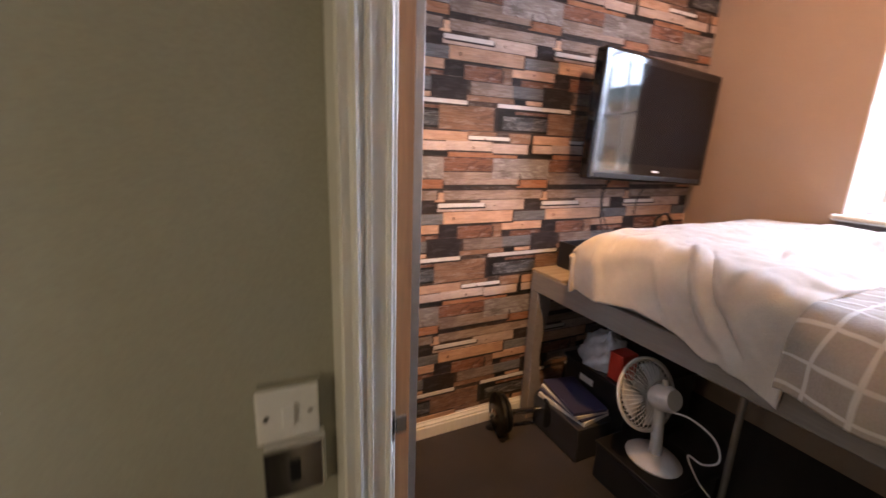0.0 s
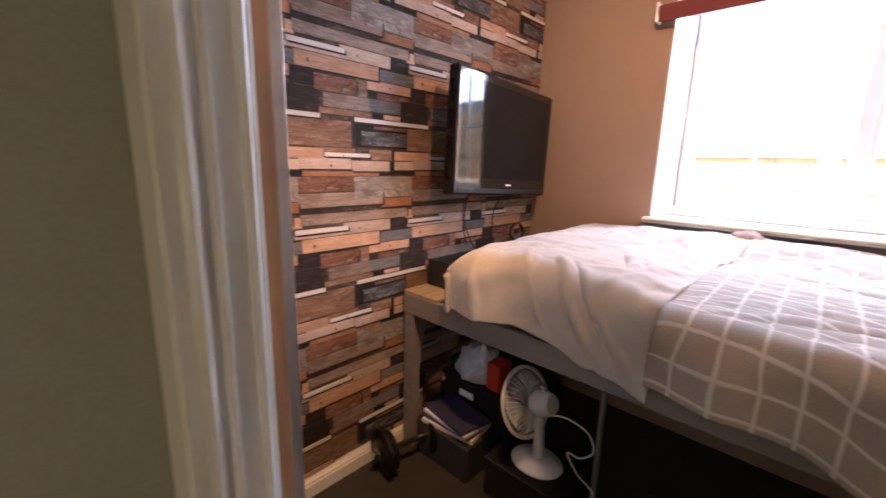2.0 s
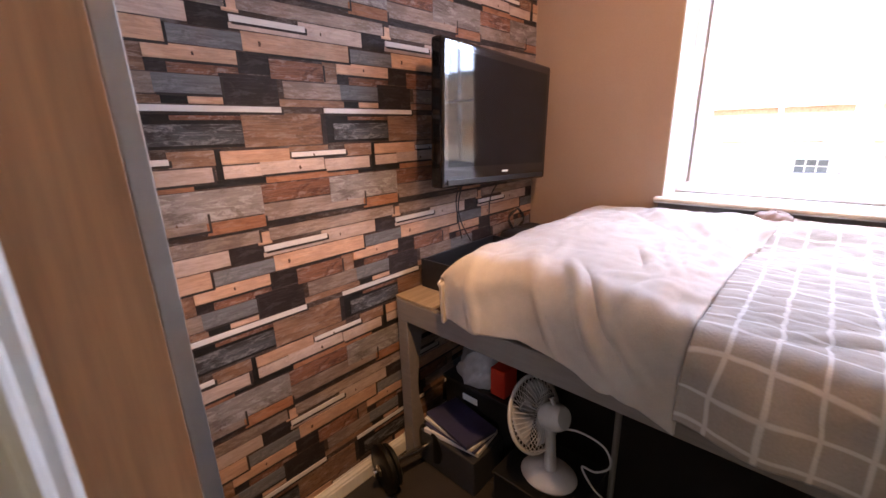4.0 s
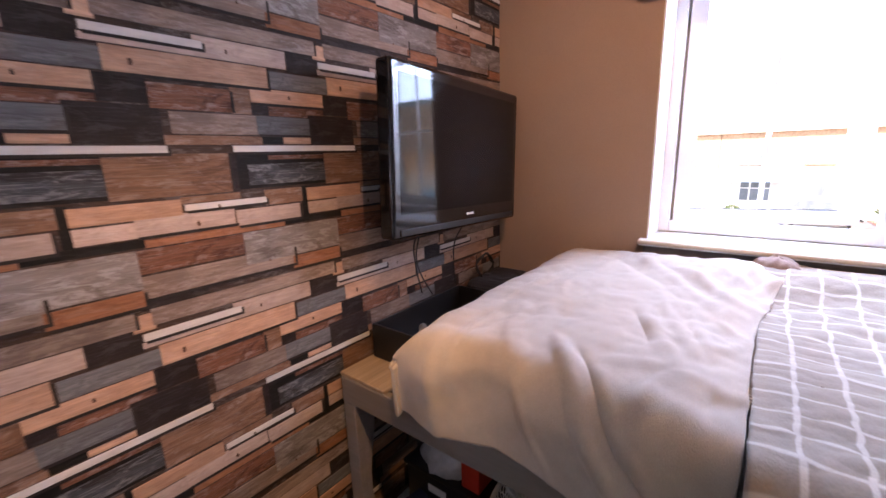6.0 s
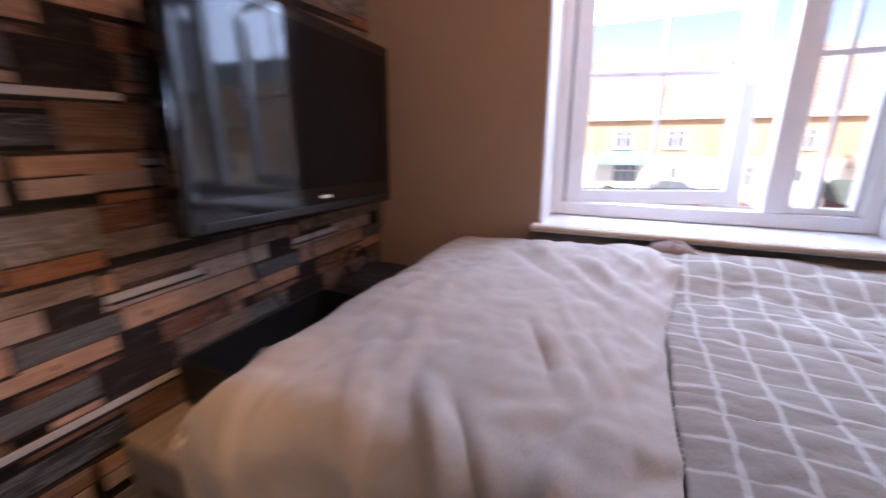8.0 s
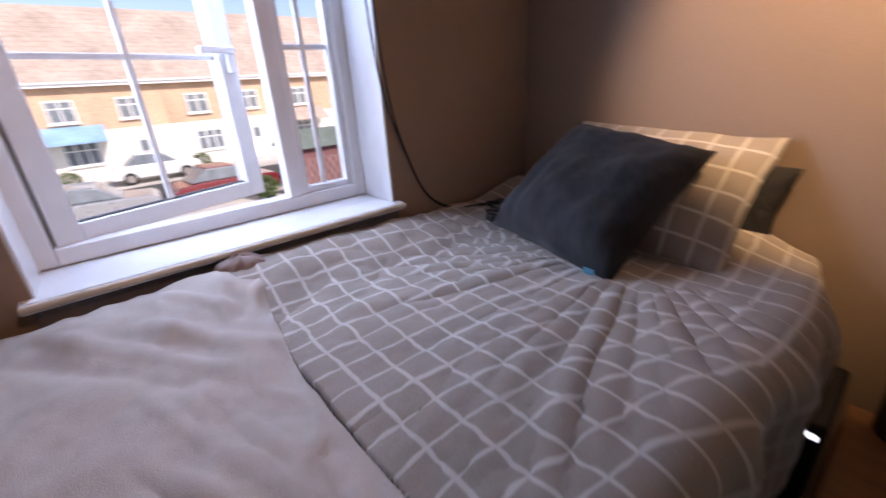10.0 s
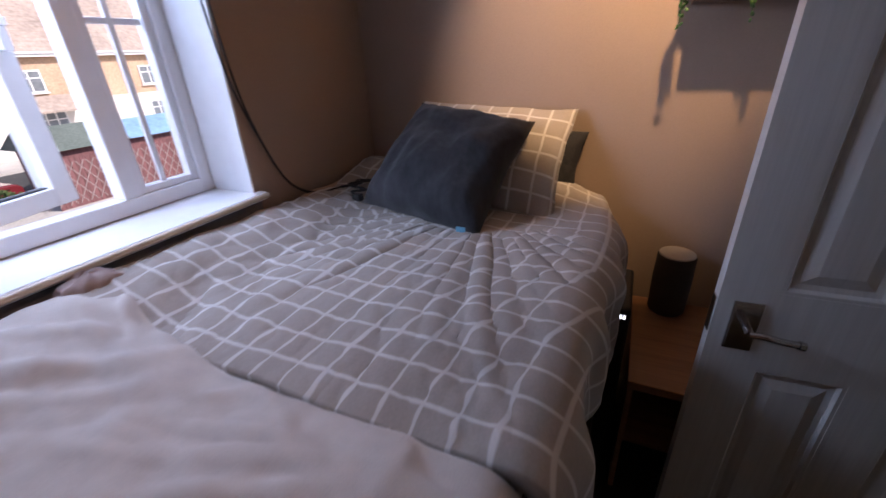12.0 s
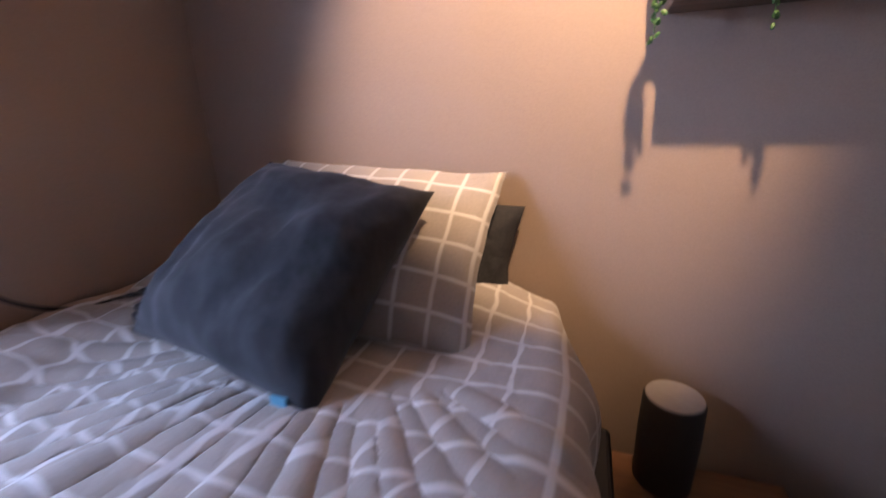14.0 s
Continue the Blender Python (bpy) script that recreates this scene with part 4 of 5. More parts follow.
gt = thing("grey_tray", (1.33, 0.96, 0), "low grey box holding magazines under the bed", "box")
part("body", box(1.20, 1.392, 0.84, 1.13, 0.002, 0.1585), material("grey_plastic", (0.035, 0.035, 0.04), 0.5, vary=0.1), gt, bevel=0.006)

# ---- bedside ----
bt = thing("bedside_table", (0.85, -0.83, 0), "brown wood-effect bedside table", "table")
part("top", box(0.60, 0.992, -1.066, -0.535, 0.481, 0.511), WOODTOP, bt, bevel=0.003)
part("side_panel", box(0.605, 0.621, -1.06, -0.55, 0.0, 0.481), WOODTOP, bt)
part("side_panel", box(0.971, 0.987, -1.06, -0.55, 0.0, 0.481), WOODTOP, bt)
part("shelf", box(0.621, 0.971, -1.06, -0.57, 0.22, 0.238), WOODTOP, bt)
part("back_panel", box(0.621, 0.971, -1.06, -1.05, 0.0, 0.481), WOODTOP, bt)
sp = thing("smart_speaker", (0.875, -1.0, 0.512), "dark grey cylindrical speaker with a pale flat top", "speaker")
part("body", lathe([(0.058, 0.512), (0.064, 0.520), (0.067, 0.65), (0.065, 0.745), (0.062, 0.752)], Matrix.Translation((0.875, -1.0, 0)), 40), SPEAKER, sp, smooth=40)
part("cap", lathe([(0.0615, 0.752), (0.060, 0.756), (0.02, 0.757)], Matrix.Translation((0.875, -1.0, 0)), 40), SPEAKERTOP, sp, "pale grey flat top", smooth=40)
hd = thing("black_heater", (1.06, -0.62, 0), "slim black tower appliance between table and bed", "heater")
part("body", box(1.012, 1.072, -0.90, -0.62, 0.002, 0.715), DARK, hd, bevel=0.012, segments=3)
disp = part("display", box(1.022, 1.062, -0.6195, -0.619, 0.672, 0.697), PIANO, hd)

# ---- shelf with trailing plants over the bedside table ----
shelf = thing("wall_shelf", (0.75, -1.02, 1.55), "dark wooden wall shelf", "shelf")
part("board", box(0.36, 0.985, -1.084, -0.955, 1.553, 1.578), SLATE, shelf, bevel=0.003)
leaf_bm = bmesh.new()
bmesh.ops.create_uvsphere(leaf_bm, u_segments=8, v_segments=5, radius=1, matrix=Matrix.Diagonal((0.0048, 0.0034, 0.0066, 1)))
leaf_data = bpy.data.meshes.new("leaf")
leaf_bm.to_mesh(leaf_data)
leaf_bm.free()
leaf_data.materials.append(LEAF)


def trailing_plant(x, strands, label):
    t = thing("trailing_plant", (x, -1.01, 1.578), label, "plant", "trailing plants")
    part("pot", lathe([(0.03, 1.578), (0.042, 1.582), (0.05, 1.65), (0.046, 1.655)], Matrix.Translation((x, -1.025, 0.0005)), 24), PALE, t, "small pale pot", smooth=40)
    for sx, sy, tip in strands:
        pts = spline([(x, -1.025, 1.655), (sx, sy, 1.64), (sx + 0.004, sy + 0.012, 1.59), (sx, sy + 0.006, tip)], 6)
        part("stem", tube(pts, 0.0012, 5), LEAF, t)
        for i, p in enumerate(pts[5:]):
            for j in range(3):
                ob = new("leaf", leaf_data)
                ob.parent = t
                ob.location = p + Vector((random.uniform(-0.006, 0.006), random.uniform(-0.005, 0.005), random.uniform(-0.012, 0.012))) - ORIGIN[t]
                ob.rotation_euler = (random.uniform(-0.8, 0.8), random.uniform(-0.8, 0.8), random.uniform(0, 3.1))


trailing_plant(0.965, [(1.012, -0.962, 1.500), (1.004, -0.968, 1.545)], "green trailing succulent at the shelf end")
trailing_plant(0.83, [(0.842, -0.957, 1.508), (0.858, -0.957, 1.560)], "green trailing succulent on the shelf")

# ---- cables by the window and at the pillow ----
for k, pts in enumerate((
        [(2.195, -0.330, 1.92), (2.196, -0.338, 1.62), (2.196, -0.365, 1.40), (2.194, -0.425, 1.22), (2.19, -0.50, 1.06), (2.17, -0.60, 0.985), (2.12, -0.70, 0.985)],
        [(2.195, -0.355, 1.92), (2.196, -0.357, 1.70), (2.196, -0.375, 1.45), (2.194, -0.41, 1.27), (2.19, -0.495, 1.07), (2.168, -0.60, 0.990), (2.11, -0.69, 0.99)])):
    c = thing("wall_cable", pts[0], "black cable hanging down the wall beside the window", "cable", "window cables")
    part("cord", tube(spline(pts), 0.0032), CABLE, c, smooth=60)
ad = thing("charger_lead", (2.06, -0.72, 0.98), "tangle of black charger lead on the duvet", "cable")
part("coil", tube(spline([(2.11, -0.69, 0.99), (2.05, -0.74, 0.995), (2.10, -0.78, 0.99), (2.03, -0.80, 0.992), (2.08, -0.70, 1.0), (2.00, -0.70, 0.985), (2.04, -0.66, 0.985), (1.98, -0.64, 0.975)], 6), 0.0055), CABLE, ad, smooth=60)
part("plug", box(1.985, 2.02, -0.66, -0.63, 0.958, 0.985), DARK, ad, bevel=0.005)

# digits of the appliance's display: too small to read, plain bars
for k in range(3):
    part("display_bar", box(1.026 + 0.011 * k, 1.034 + 0.011 * k, -0.6188, -0.6184, 0.677, 0.691), glow("white_display_light", (0.9, 0.95, 1.0), 2.0), disp)

# recessed downlights
for x, y in ((1.0, -0.62), (0.72, 0.38), (1.0, 0.12)):
    dl = thing("downlight", (x, y, TOP), "small recessed ceiling downlight", "ceiling light", "downlights")
    part("bezel", lathe([(0.030, TOP - 0.001), (0.030, TOP - 0.010), (0.042, TOP - 0.008), (0.044, TOP - 0.001)], Matrix.Translation((x, y, 0)), 28), CHROME, dl, smooth=40)

# ---- outside: street seen from the upper floor ----
GZ = -2.65
BRICK = material("tan_orange_brick", (0.64, 0.43, 0.29), 0.85, vary=0.18, grain=9, stain=0.5, bump=0.2)
RENDER = material("cream_render", (0.82, 0.78, 0.72), 0.85, vary=0.08, grain=12, stain=0.6, bump=0.2)
TILES = material("brown_roof_tile", (0.47, 0.38, 0.32), 0.85, vary=0.2, grain=5, stain=0.6, bump=0.3)
ASPHALT = material("grey_asphalt", (0.06, 0.06, 0.06), 0.9, vary=0.2, grain=40, stain=0.4, bump=0.3)
PAVE = material("pale_paving", (0.52, 0.49, 0.45), 0.9, vary=0.15, grain=12, stain=0.6, bump=0.3)
FENCE = material("red_brown_fence_stain", (0.20, 0.085, 0.085), 0.8, vary=0.25, grain=8, stain=2, bump=0.3, stretch=(6, 6, 0.6), by_object=0.15)
TARP = material("blue_tarpaulin", (0.26, 0.44, 0.66), 0.5, vary=0.15, grain=6, stain=1, bump=0.4)
SHEDROOF = material("grey_felt_roof", (0.14, 0.17, 0.15), 0.9, vary=0.2, grain=12, stain=1, bump=0.3)
DARKGLASS = material("dark_house_glass", (0.20, 0.23, 0.26), 0.12, vary=0.2, bump=0.0)
HEDGE = material("green_hedge_leaf", (0.07, 0.11, 0.03), 0.8, vary=0.4, grain=12, stain=3, bump=0.5)
structure("ground", box(2.48, 260, -140, 140, GZ - 0.3, GZ), PAVE, "pale paving and drive ground outside")
structure("road", box(21.5, 26.0, -140, 140, GZ, GZ + 0.006), ASPHALT, "grey asphalt street")
structure("kerb_1", box(26.0, 26.13, -140, 140, GZ, GZ + 0.11), PAVE, "concrete kerb")

HX = 30.0


def house_window(x, y, z, w, h, parent):
    """A white framed window with panes in a facade that faces the room."""
    f = part("window", box(x - 0.05, x + 0.02, y - w / 2, y + w / 2, z, z + h), PLASTIC, parent, "white framed house window")
    n = 2 if w < 1.2 else 3
    pw = (w - 0.08 * (n + 1)) / n
    for k in range(n):
        y0 = y - w / 2 + 0.08 + k * (pw + 0.08)
        for z0, z1 in ((z + 0.08, z + h * 0.62), (z + h * 0.62 + 0.06, z + h - 0.08)):
            part("pane", box(x - 0.062, x - 0.052, y0, y0 + pw, z0, z1), DARKGLASS, f)
    part("sill", box(x - 0.12, x + 0.01, y - w / 2 - 0.06, y + w / 2 + 0.06, z - 0.07, z - 0.005), PLASTIC, f)


def house(y0, width, k):
    t = thing("house", (HX, y0, GZ), "tan brick and cream rendered terraced house with tiled roof", "house", "houses across the street")
    part("wall", box(HX, HX + 7, y0 + 0.01, y0 + width - 0.01, GZ, -0.05), RENDER, t, "cream rendered ground floor")
    part("wall", box(HX + 0.02, HX + 7, y0 + 0.012, y0 + width - 0.012, -0.049, 2.25), BRICK, t, "tan brick upper floor")
    part("fascia", box(HX - 0.32, HX - 0.28, y0, y0 + width, 2.12, 2.34), PLASTIC, t, "white fascia board")
    part("gutter", rod((HX - 0.36, y0, 2.30), (HX - 0.36, y0 + width, 2.30), 0.055, n=10), PLASTIC, t)
    steps = [(HX - 0.35, 2.34)]
    for r in range(16):
        a, b = r / 16, (r + 1) / 16
        steps += [(HX - 0.35 + 4.6 * a, 2.38 + 4.0 * a), (HX - 0.35 + 4.6 * b, 2.345 + 4.0 * b)]
    bm = extrude(steps + [(HX + 8.9, 2.34)], "y", y0, y0 + width)
    part("roof", bm, TILES, t, "brown tiled roof")
    house_window(HX, y0 + width * 0.27, 0.42, 1.15, 1.1, t)
    house_window(HX, y0 + width * 0.74, 0.42, 1.15, 1.1, t)
    house_window(HX, y0 + width * 0.70, -1.75, 1.5, 1.2, t)
    d = part("door", box(HX - 0.04, HX + 0.02, y0 + width * 0.18, y0 + width * 0.18 + 0.92, GZ + 0.05, GZ + 2.1), PLASTIC, t, "white front door")
    part("pane", box(HX - 0.052, HX - 0.042, y0 + width * 0.18 + 0.25, y0 + width * 0.18 + 0.67, GZ + 1.3, GZ + 1.9), DARKGLASS, d)
    if k % 2 == 1:
        part("canopy", extrude([(HX - 1.2, -0.45), (HX - 0.005, 0.25), (HX - 0.005, -0.55), (HX - 1.2, -0.55)], "y", y0 + width * 0.5, y0 + width * 0.95), TARP if k == 5 else TILES, t, "pitched porch canopy")
    return t


for k in range(9):
    house(-34.6 + k * 6.2, 6.2, k)


def car(x, y, turn_deg, paint, label):
    t = thing("parked_car", (x, y, GZ), label, "car", "parked cars")
    m = Matrix.Translation((x, y, GZ + 0.006)) @ Matrix.Rotation(radians(turn_deg), 4, "Z")

    def put(name, bm, mat, parent, lab="", **kw):
        bmesh.ops.transform(bm, matrix=m, verts=bm.verts)
        return part(name, bm, mat, parent, lab, **kw)

    body = [(-2.0, 0.28), (-2.02, 0.72), (-1.85, 0.86), (-0.95, 0.92), (1.1, 0.95), (1.75, 0.88), (1.98, 0.70), (2.0, 0.30)]
    put("body", extrude(body, "y", -0.84, 0.84), paint, t, bevel=0.06, segments=3)
    cab = [(-0.95, 0.92), (-0.35, 1.38), (0.75, 1.42), (1.35, 0.95)]
    put("cabin", extrude(cab, "y", -0.70, 0.70), DARKGLASS, t, "dark car windows", bevel=0.05)
    put("roof", extrude([(-0.36, 1.37), (-0.30, 1.43), (0.72, 1.46), (0.78, 1.41)], "y", -0.66, 0.66), paint, t, bevel=0.02)
    for wx in (-1.25, 1.25):
        for wy in (-0.86, 0.66):
            w = put("wheel", rod((wx, wy, 0.31), (wx, wy + 0.20, 0.31), 0.31, n=24), DARK, t)
            put("rim", rod((wx, wy - 0.005 if wy < 0 else wy + 0.2, 0.31), (wx, wy + 0.01 if wy < 0 else wy + 0.212, 0.31), 0.19, n=20), ALU, w)


WHITECAR = material("white_car_paint", (0.7, 0.7, 0.7), 0.25, vary=0.03, bump=0.0, coat=0.5)
REDCAR = material("dark_red_car_paint", (0.16, 0.02, 0.025), 0.25, vary=0.05, bump=0.0, coat=0.5)
GREYCAR = material("silver_car_paint", (0.35, 0.36, 0.38), 0.3, 0.4, vary=0.05, bump=0.0, coat=0.5)
car(27.6, -2.0, 90, WHITECAR, "white car parked in front of the houses")
car(19.6, -3.4, 95, REDCAR, "dark red car parked by the street")
car(19.5, 0.9, 85, GREYCAR, "silver car parked in front of the houses")
car(27.4, 5.0, 92, WHITECAR, "white car parked on the near drive")

fence = thing("garden_fence", (17.5, -8.5, GZ), "red-brown stained close-board garden fence", "fence")
for k in range(44):
    y = -12.2 + k * 0.15
    part("board", box(17.5, 17.525, y, y + 0.142, GZ, GZ + 1.55 + 0.015 * math.sin(k * 2.1)), FENCE, fence)
for k in range(5):
    part("post", box(17.526, 17.60, -12.2 + k * 1.6, -12.1 + k * 1.6, GZ, GZ + 1.6), FENCE, fence)
TRELLIS = material("weathered_trellis_slat", (0.33, 0.26, 0.25), 0.8, vary=0.15, grain=12, bump=0.2)
for k in range(22):
    for lean in (-1, 1):
        y = -12.0 + k * 0.3
        bm = box(-0.008, 0.008, -0.012, 0.012, -0.78, 0.78)
        bmesh.ops.transform(bm, matrix=Matrix.Translation((17.49 - 0.008 * lean, y, GZ + 0.76)) @ Matrix.Rotation(radians(32 * lean), 4, "X"), verts=bm.verts)
        part("trellis_slat", bm, TRELLIS, fence)
shed = thing("garden_shed", (19.8, -9.4, GZ), "low shed with a grey felt roof and blue tarpaulin", "shed")
part("wall", box(18.6, 21.0, -12.4, -6.4, GZ, GZ + 1.65), FENCE, shed)
part("roof", extrude([(18.4, GZ + 1.66), (19.8, GZ + 2.35), (21.2, GZ + 1.66)], "y", -8.9, -6.1), SHEDROOF, shed, "grey felt roof")
part("tarpaulin", extrude([(18.4, GZ + 1.66), (19.8, GZ + 2.25), (21.2, GZ + 1.66)], "y", -12.6, -8.91), TARP, shed, "blue tarpaulin cover")
for hx, hy, hw in ((18.2, -4.6, 0.5), (28.6, -4.4, 0.5), (28.7, 1.6, 0.45)):
    h = thing("shrub", (hx, hy, GZ), "low green garden shrub", "shrub", "garden shrubs")
    bm = bmesh.new()
    for k in range(420):
        d = Vector((random.gauss(0, 1), random.gauss(0, 1), random.gauss(0, 1))).normalized() * hw * random.uniform(0.7, 1.05)
        p = Vector((hx, hy, GZ + hw * 0.9)) + d * (1 + 0.2 * wob(d.x, d.y, d.z, 4))
        a = Vector((random.gauss(0, 1), random.gauss(0, 1), random.gauss(0, 1))).normalized() * 0.07
        b = a.orthogonal().normalized() * 0.04
        bm.faces.new([bm.verts.new(p + q) for q in (a, b, -a, -b)])
    part("foliage", bm, HEDGE, h, "small green leaves")
    part("stem", rod((hx, hy, GZ), (hx, hy, GZ + hw), 0.04, 0.02), SLATE, h)

# ---- wood-block wallpaper on the feature wall ----
def grainy(name, colour, streak, patch, scuff, rough=0.6):
    """Printed wood: fine streaks along the block, darker weathered patches and pale chalky scuffs."""
    m = bpy.data.materials.new(name)
    m.use_nodes = True
    n, link = m.node_tree.nodes, m.node_tree.links.new
    b = n["Principled BSDF"]
    coords = n.new("ShaderNodeTexCoord")
    info = n.new("ShaderNodeObjectInfo")

    def cloud(stretch, scale, detail, rough_, low, high, top):
        mp, tex, rng = n.new("ShaderNodeMapping"), n.new("ShaderNodeTexNoise"), n.new("ShaderNodeMapRange")
        mp.inputs["Scale"].default_value = stretch
        mp.inputs["Location"].default_value = (scale * 0.37, colour[0] * 9, colour[2] * 31)
        tex.inputs["Scale"].default_value, tex.inputs["Detail"].default_value, tex.inputs["Roughness"].default_value = scale, detail, rough_
        tex.inputs["Distortion"].default_value = 0.6
        rng.inputs["From Min"].default_value, rng.inputs["From Max"].default_value, rng.inputs["To Max"].default_value = low, high, top
        link(coords.outputs["Object"], mp.inputs[0])
        link(mp.outputs[0], tex.inputs["Vector"])
        link(tex.outputs[0], rng.inputs[0])
        return rng.outputs[0]

    def over(base, factor, tone):
        mix = n.new("ShaderNodeMix")
        mix.data_type = "RGBA"
        link(factor, mix.inputs["Factor"])
        if base is None:
            mix.inputs["A"].default_value = (*colour, 1)
        else:
            link(base, mix.inputs["A"])
        mix.inputs["B"].default_value = (*tone, 1)
        return mix.outputs["Result"]

    streaks = cloud((0.5, 1, 7), 30, 6, 0.65, 0.36, 0.70, streak)
    last = over(None, streaks, [c * 0.26 for c in colour])
    last = over(last, cloud((0.5, 1, 1.3), 12, 8, 0.74, 0.47, 0.55, patch), (colour[0] * 0.30 + 0.008, colour[1] * 0.24 + 0.006, colour[2] * 0.22 + 0.006))
    last = over(last, cloud((0.7, 1, 2.6), 20, 9, 0.8, 0.52, 0.585, scuff), [c * 0.7 + 0.19 for c in colour])
    last = over(last, cloud((0.35, 1, 16), 50, 5, 0.65, 0.56, 0.64, scuff * 0.9), [c * 0.7 + 0.16 for c in colour])
    span, hsv = n.new("ShaderNodeMapRange"), n.new("ShaderNodeHueSaturation")
    span.inputs["To Min"].default_value, span.inputs["To Max"].default_value = 0.84, 1.14
    link(info.outputs["Random"], span.inputs[0])
    link(span.outputs[0], hsv.inputs["Value"])
    link(last, hsv.inputs["Color"])
    link(hsv.outputs[0], b.inputs["Base Color"])
    bump = n.new("ShaderNodeBump")
    bump.inputs["Strength"].default_value, bump.inputs["Distance"].default_value = 0.25, 0.001
    link(streaks, bump.inputs["Height"])
    link(bump.outputs[0], b.inputs["Normal"])
    b.inputs["Roughness"].default_value = rough
    b.inputs["Specular IOR Level"].default_value = 0.22
    hsv.inputs["Saturation"].default_value = 0.98
    return m


TONE = {
    "white": grainy("printed_white_wood", (0.64, 0.60, 0.57), 0.25, 0.0, 0.0),
    "peach": grainy("printed_pale_pine", (0.62, 0.365, 0.235), 0.5, 0.25, 0.28),
    "pink": grainy("printed_bleached_pine", (0.57, 0.425, 0.355), 0.42, 0.25, 0.3),
    "orange": grainy("printed_orange_pine", (0.36, 0.155, 0.075), 0.6, 0.5, 0.25),
    "brown": grainy("printed_brown_oak", (0.27, 0.145, 0.085), 0.75, 0.6, 0.5),
    "red": grainy("printed_red_brown_wood", (0.22, 0.092, 0.05), 0.7, 0.95, 0.6),
    "grey": grainy("printed_grey_wood", (0.31, 0.232, 0.19), 0.55, 0.5, 0.4),
    "slab": grainy("printed_weathered_slab", (0.245, 0.212, 0.198), 0.5, 0.6, 0.75),
    "slate": grainy("printed_slate_wood", (0.070, 0.074, 0.082), 0.6, 0.85, 0.7),
    "blue": grainy("printed_blue_grey_wood", (0.165, 0.165, 0.172), 0.5, 0.4, 0.35),
    "dark": grainy("printed_dark_wood", (0.032, 0.023, 0.022), 0.5, 0.5, 0.12),
    "ground": grainy("printed_ground_wood", (0.060, 0.036, 0.026), 0.6, 0.5, 0.3),
    "black": grainy("printed_black_gap", (0.012, 0.010, 0.009), 0.4, 0.0, 0.05),
}
# one repeat of the print, course by course: across from, to, down from, to (millimetres), tone, relief (tenths of a millimetre)
PRINT = []


def course(*blocks):
    PRINT.extend(blocks)


course((0, 366, 0, 16, "white", 30), (0, 250, 17, 105, "black", 4), (86, 250, 24, 36, "red", 12), (30, 250, 45, 97, "slate", 10), (254, 490, 17, 108, "brown", 18), (492, 508, 17, 108, "dark", 8))
course((378, 506, 110, 126, "brown", 8), (64, 168, 110, 150, "brown", 8), (186, 374, 114, 150, "peach", 26), (384, 570, 127, 142, "white", 30), (170, 186, 108, 190, "black", 4))
course((287, 486, 145, 185, "pink", 24), (493, 664, 153, 192, "pink", 24), (187, 284, 153, 187, "pink", 16), (110, 296, 189, 208, "black", 6), (298, 614, 190, 210, "orange", 14))
course((280, 500, 212, 264, "red", 12), (-6, 276, 211, 294, "slab", 22), (122, 275, 297, 332, "orange", 26), (276, 632, 268, 318, "grey", 20))
course((-240, -8, 320, 342, "dark", 6), (284, 758, 340, 378, "grey", 22), (247, 285, 348, 386, "peach", 18), (262, 468, 391, 408, "white", 32), (470, 506, 384, 412, "black", 6))
course((165, 256, 374, 430, "dark", 12), (453, 668, 380, 424, "pink", 16), (258, 452, 410, 424, "pink", 12), (286, 612, 426, 475, "peach", 26), (115, 284, 432, 474, "blue", 20))
course((58, 262, 476, 511, "peach", 30), (352, 514, 486, 538, "red", 20), (518, 562, 478, 540, "brown", 10), (264, 350, 477, 530, "dark", 8), (56, 100, 512, 540, "dark", 8), (102, 262, 514, 540, "red", 10))
course((384, 572, 541, 588, "grey", 18), (66, 212, 541, 586, "blue", 24), (214, 364, 532, 610, "dark", 14), (74, 132, 588, 610, "black", 6), (134, 212, 590, 609, "peach", 14), (368, 580, 590, 611, "brown", 10))
TILE_X, TILE_Z, AT_X, AT_Z = 0.508, 0.612, 0.456, 1.438
LEFT, RIGHT, FRONT = 0.313, 2.204, 1.2378

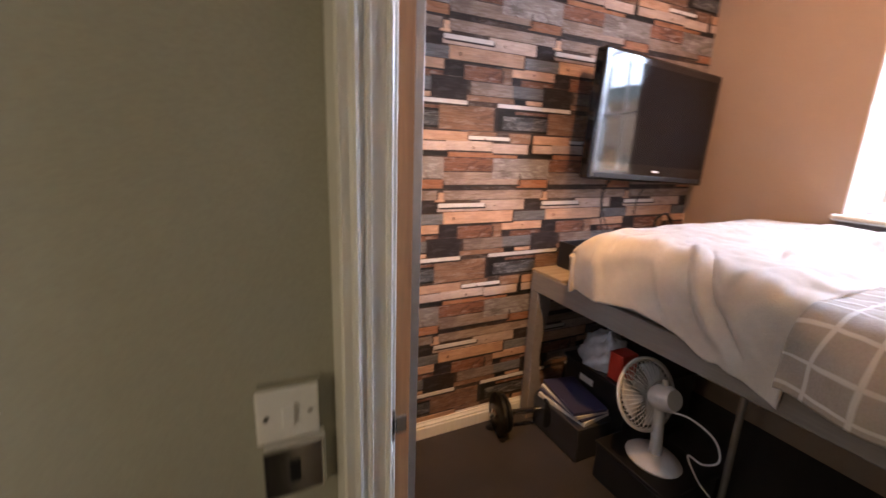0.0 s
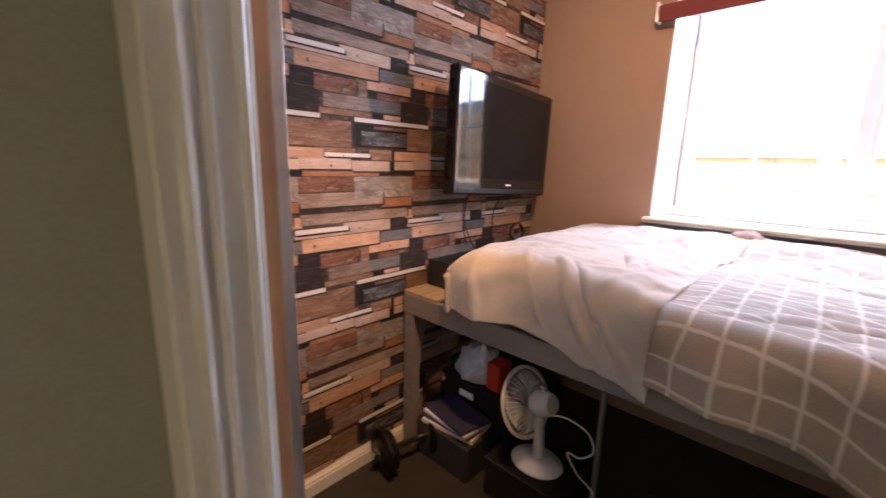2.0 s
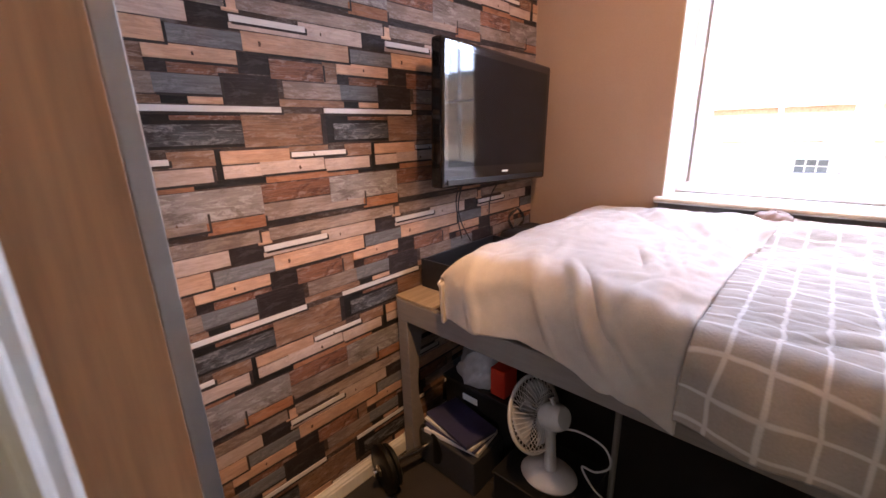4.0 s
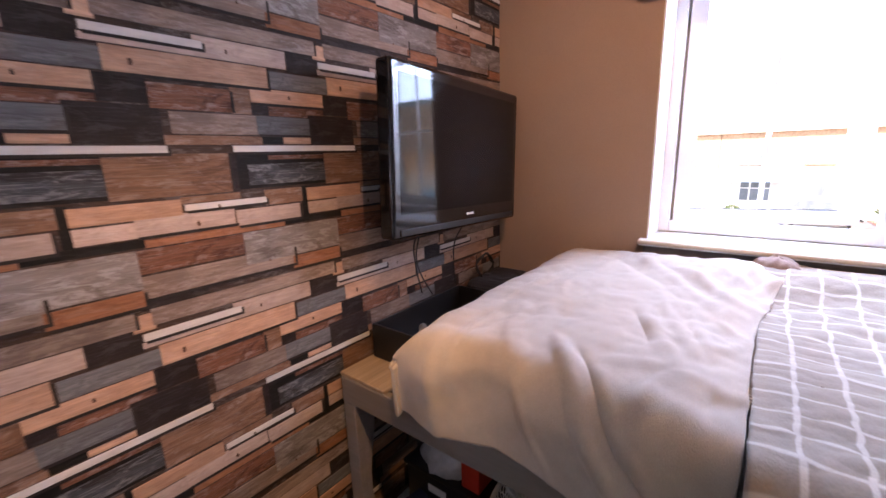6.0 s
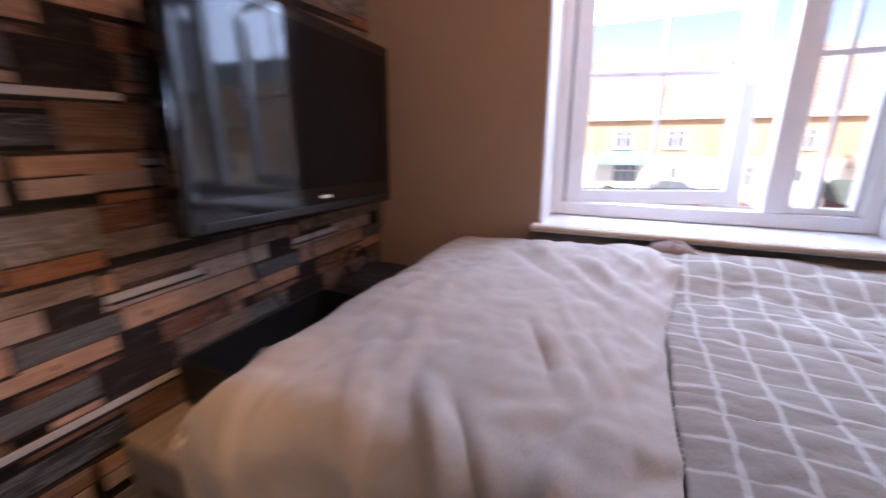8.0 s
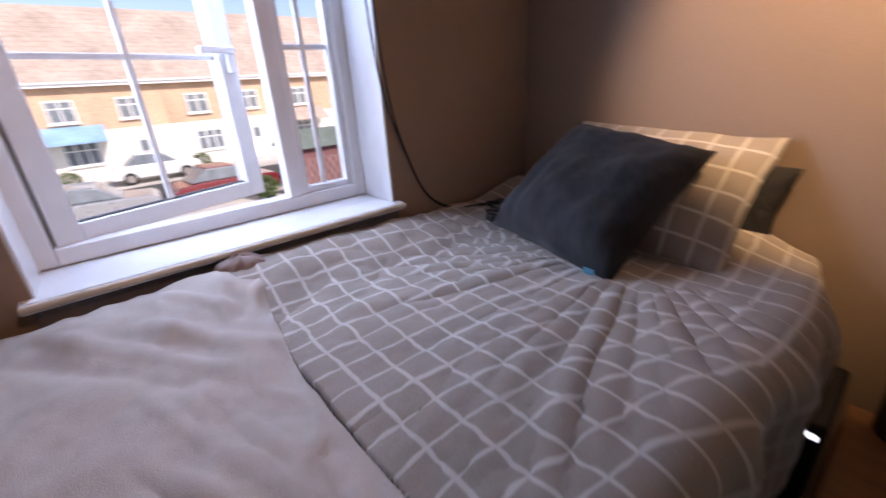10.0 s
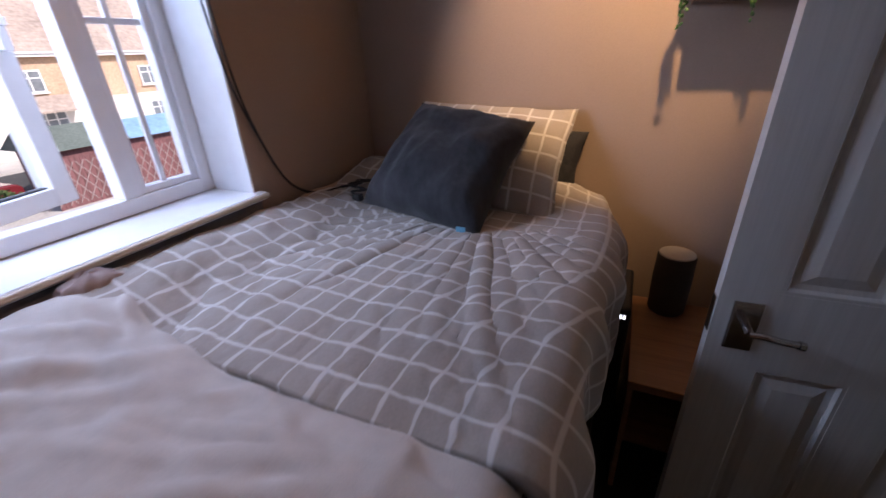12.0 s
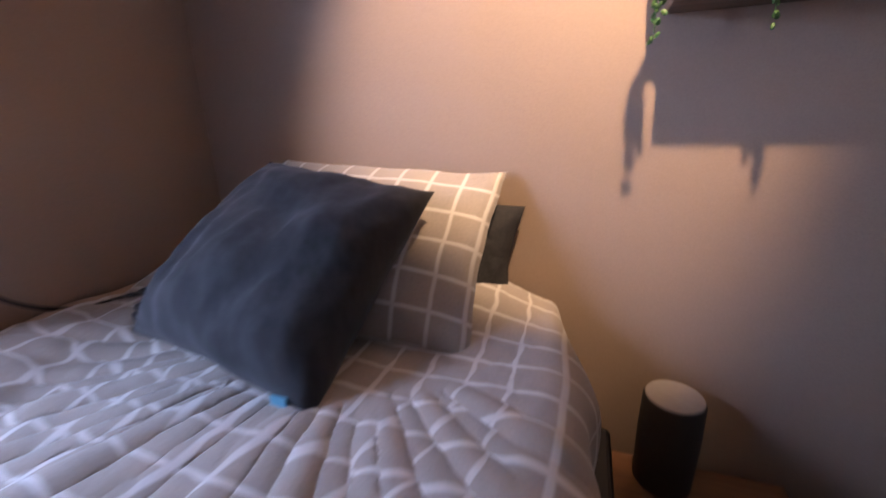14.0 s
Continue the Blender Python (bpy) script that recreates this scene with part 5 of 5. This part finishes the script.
paper = thing("wallpaper", (1.25, FRONT, 0), "wood-block printed wallpaper in brown, grey, cream and slate", "wallpaper", kind="structure")
part("backing", box(LEFT, RIGHT, FRONT, 1.2398, 0.002, TOP - 0.002), TONE["ground"], paper, "dark printed ground")
shared = {}
rest = {}
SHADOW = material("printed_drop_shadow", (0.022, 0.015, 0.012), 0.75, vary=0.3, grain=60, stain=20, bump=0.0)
strips = bmesh.new()
for col in range(-2, 5):
    for row in range(-3, 4):
        near = 0 <= col <= 1 and -1 <= row <= 1
        for k, (a0, a1, d0, d1, tone, relief) in enumerate(PRINT):
            relief += 0.04 * ((k * 7) % 60) - (3 if tone in ("dark", "black") else 0)
            x0, x1 = AT_X + col * TILE_X + a0 / 1000 - 0.0018, AT_X + col * TILE_X + a1 / 1000 + 0.0018
            z1, z0 = AT_Z + row * TILE_Z - d0 / 1000, AT_Z + row * TILE_Z - d1 / 1000 + 0.0012
            x0, x1, z0, z1 = max(x0, LEFT), min(x1, RIGHT), max(z0, 0.004), min(z1, TOP - 0.004)
            if x1 - x0 < 0.003 or z1 - z0 < 0.003:
                continue
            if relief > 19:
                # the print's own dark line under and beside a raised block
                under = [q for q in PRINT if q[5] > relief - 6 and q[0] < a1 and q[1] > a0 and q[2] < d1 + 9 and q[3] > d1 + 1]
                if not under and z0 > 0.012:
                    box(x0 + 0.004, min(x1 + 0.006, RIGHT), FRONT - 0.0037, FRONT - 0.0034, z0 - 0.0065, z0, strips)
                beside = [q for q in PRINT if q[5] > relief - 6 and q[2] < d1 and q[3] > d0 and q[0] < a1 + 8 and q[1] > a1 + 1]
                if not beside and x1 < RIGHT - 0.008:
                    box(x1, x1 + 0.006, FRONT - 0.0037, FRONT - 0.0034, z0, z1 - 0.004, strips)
            if not near:
                bmr = rest.setdefault(tone, ([], []))
                i = len(bmr[0])
                y = FRONT - relief / 10000
                bmr[0].extend(((x0, y, z0), (x1, y, z0), (x1, y, z1), (x0, y, z1), (x0, FRONT, z0), (x1, FRONT, z0), (x1, FRONT, z1), (x0, FRONT, z1)))
                bmr[1].extend(tuple(i + q for q in f) for f in ((0, 1, 2, 3), (0, 4, 5, 1), (1, 5, 6, 2), (2, 6, 7, 3), (3, 7, 4, 0)))
                continue
            if k not in shared:
                w, h = x1 - x0, z1 - z0
                bmb = box(0, w, -relief / 10000, 0, 0, h)
                data = bpy.data.meshes.new("printed_block")
                bmb.to_mesh(data)
                bmb.free()
                data.materials.append(TONE[tone])
                shared[k] = data
            ob = new("printed_block", shared[k])
            ob.parent = paper
            ob.location = Vector((x0, FRONT, z0)) - ORIGIN[paper]
KNOTS = ((330, 452, 7), (455, 138, 5), (404, 172, 6), (160, 493, 5), (520, 405, 5), (560, 292, 4))
KNOT = material("printed_dark_knot", (0.10, 0.045, 0.022), 0.65, vary=0.4, grain=90, stain=40, bump=0.1)
for col in range(-1, 3):
    for row in range(-2, 3):
        for a, d, r in KNOTS:
            x, z = AT_X + col * TILE_X + a / 1000, AT_Z + row * TILE_Z - d / 1000
            if LEFT + 0.02 < x < RIGHT - 0.02 and 0.02 < z < TOP - 0.02:
                bmk = bmesh.new()
                ring = [bmk.verts.new((x + r / 1000 * (0.62 + 0.2 * math.sin(q * 2.3 + a)) * math.cos(q * 0.5236), FRONT - 0.0036,
                                       z + r / 1000 * (1.0 + 0.2 * math.sin(q * 1.7 + d)) * math.sin(q * 0.5236))) for q in range(12)]
                bmk.faces.new(ring)
                part("printed_knot", bmk, KNOT, paper)
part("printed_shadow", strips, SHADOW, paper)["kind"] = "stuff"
for tone, (verts, faces) in rest.items():
    data = bpy.data.meshes.new("printed_blocks_rest")
    data.from_pydata([Vector(v) - ORIGIN[paper] for v in verts], [], faces)
    data.materials.append(TONE[tone])
    ob = new("printed_blocks_rest", data)
    ob.parent = paper
    ob["kind"] = "stuff"
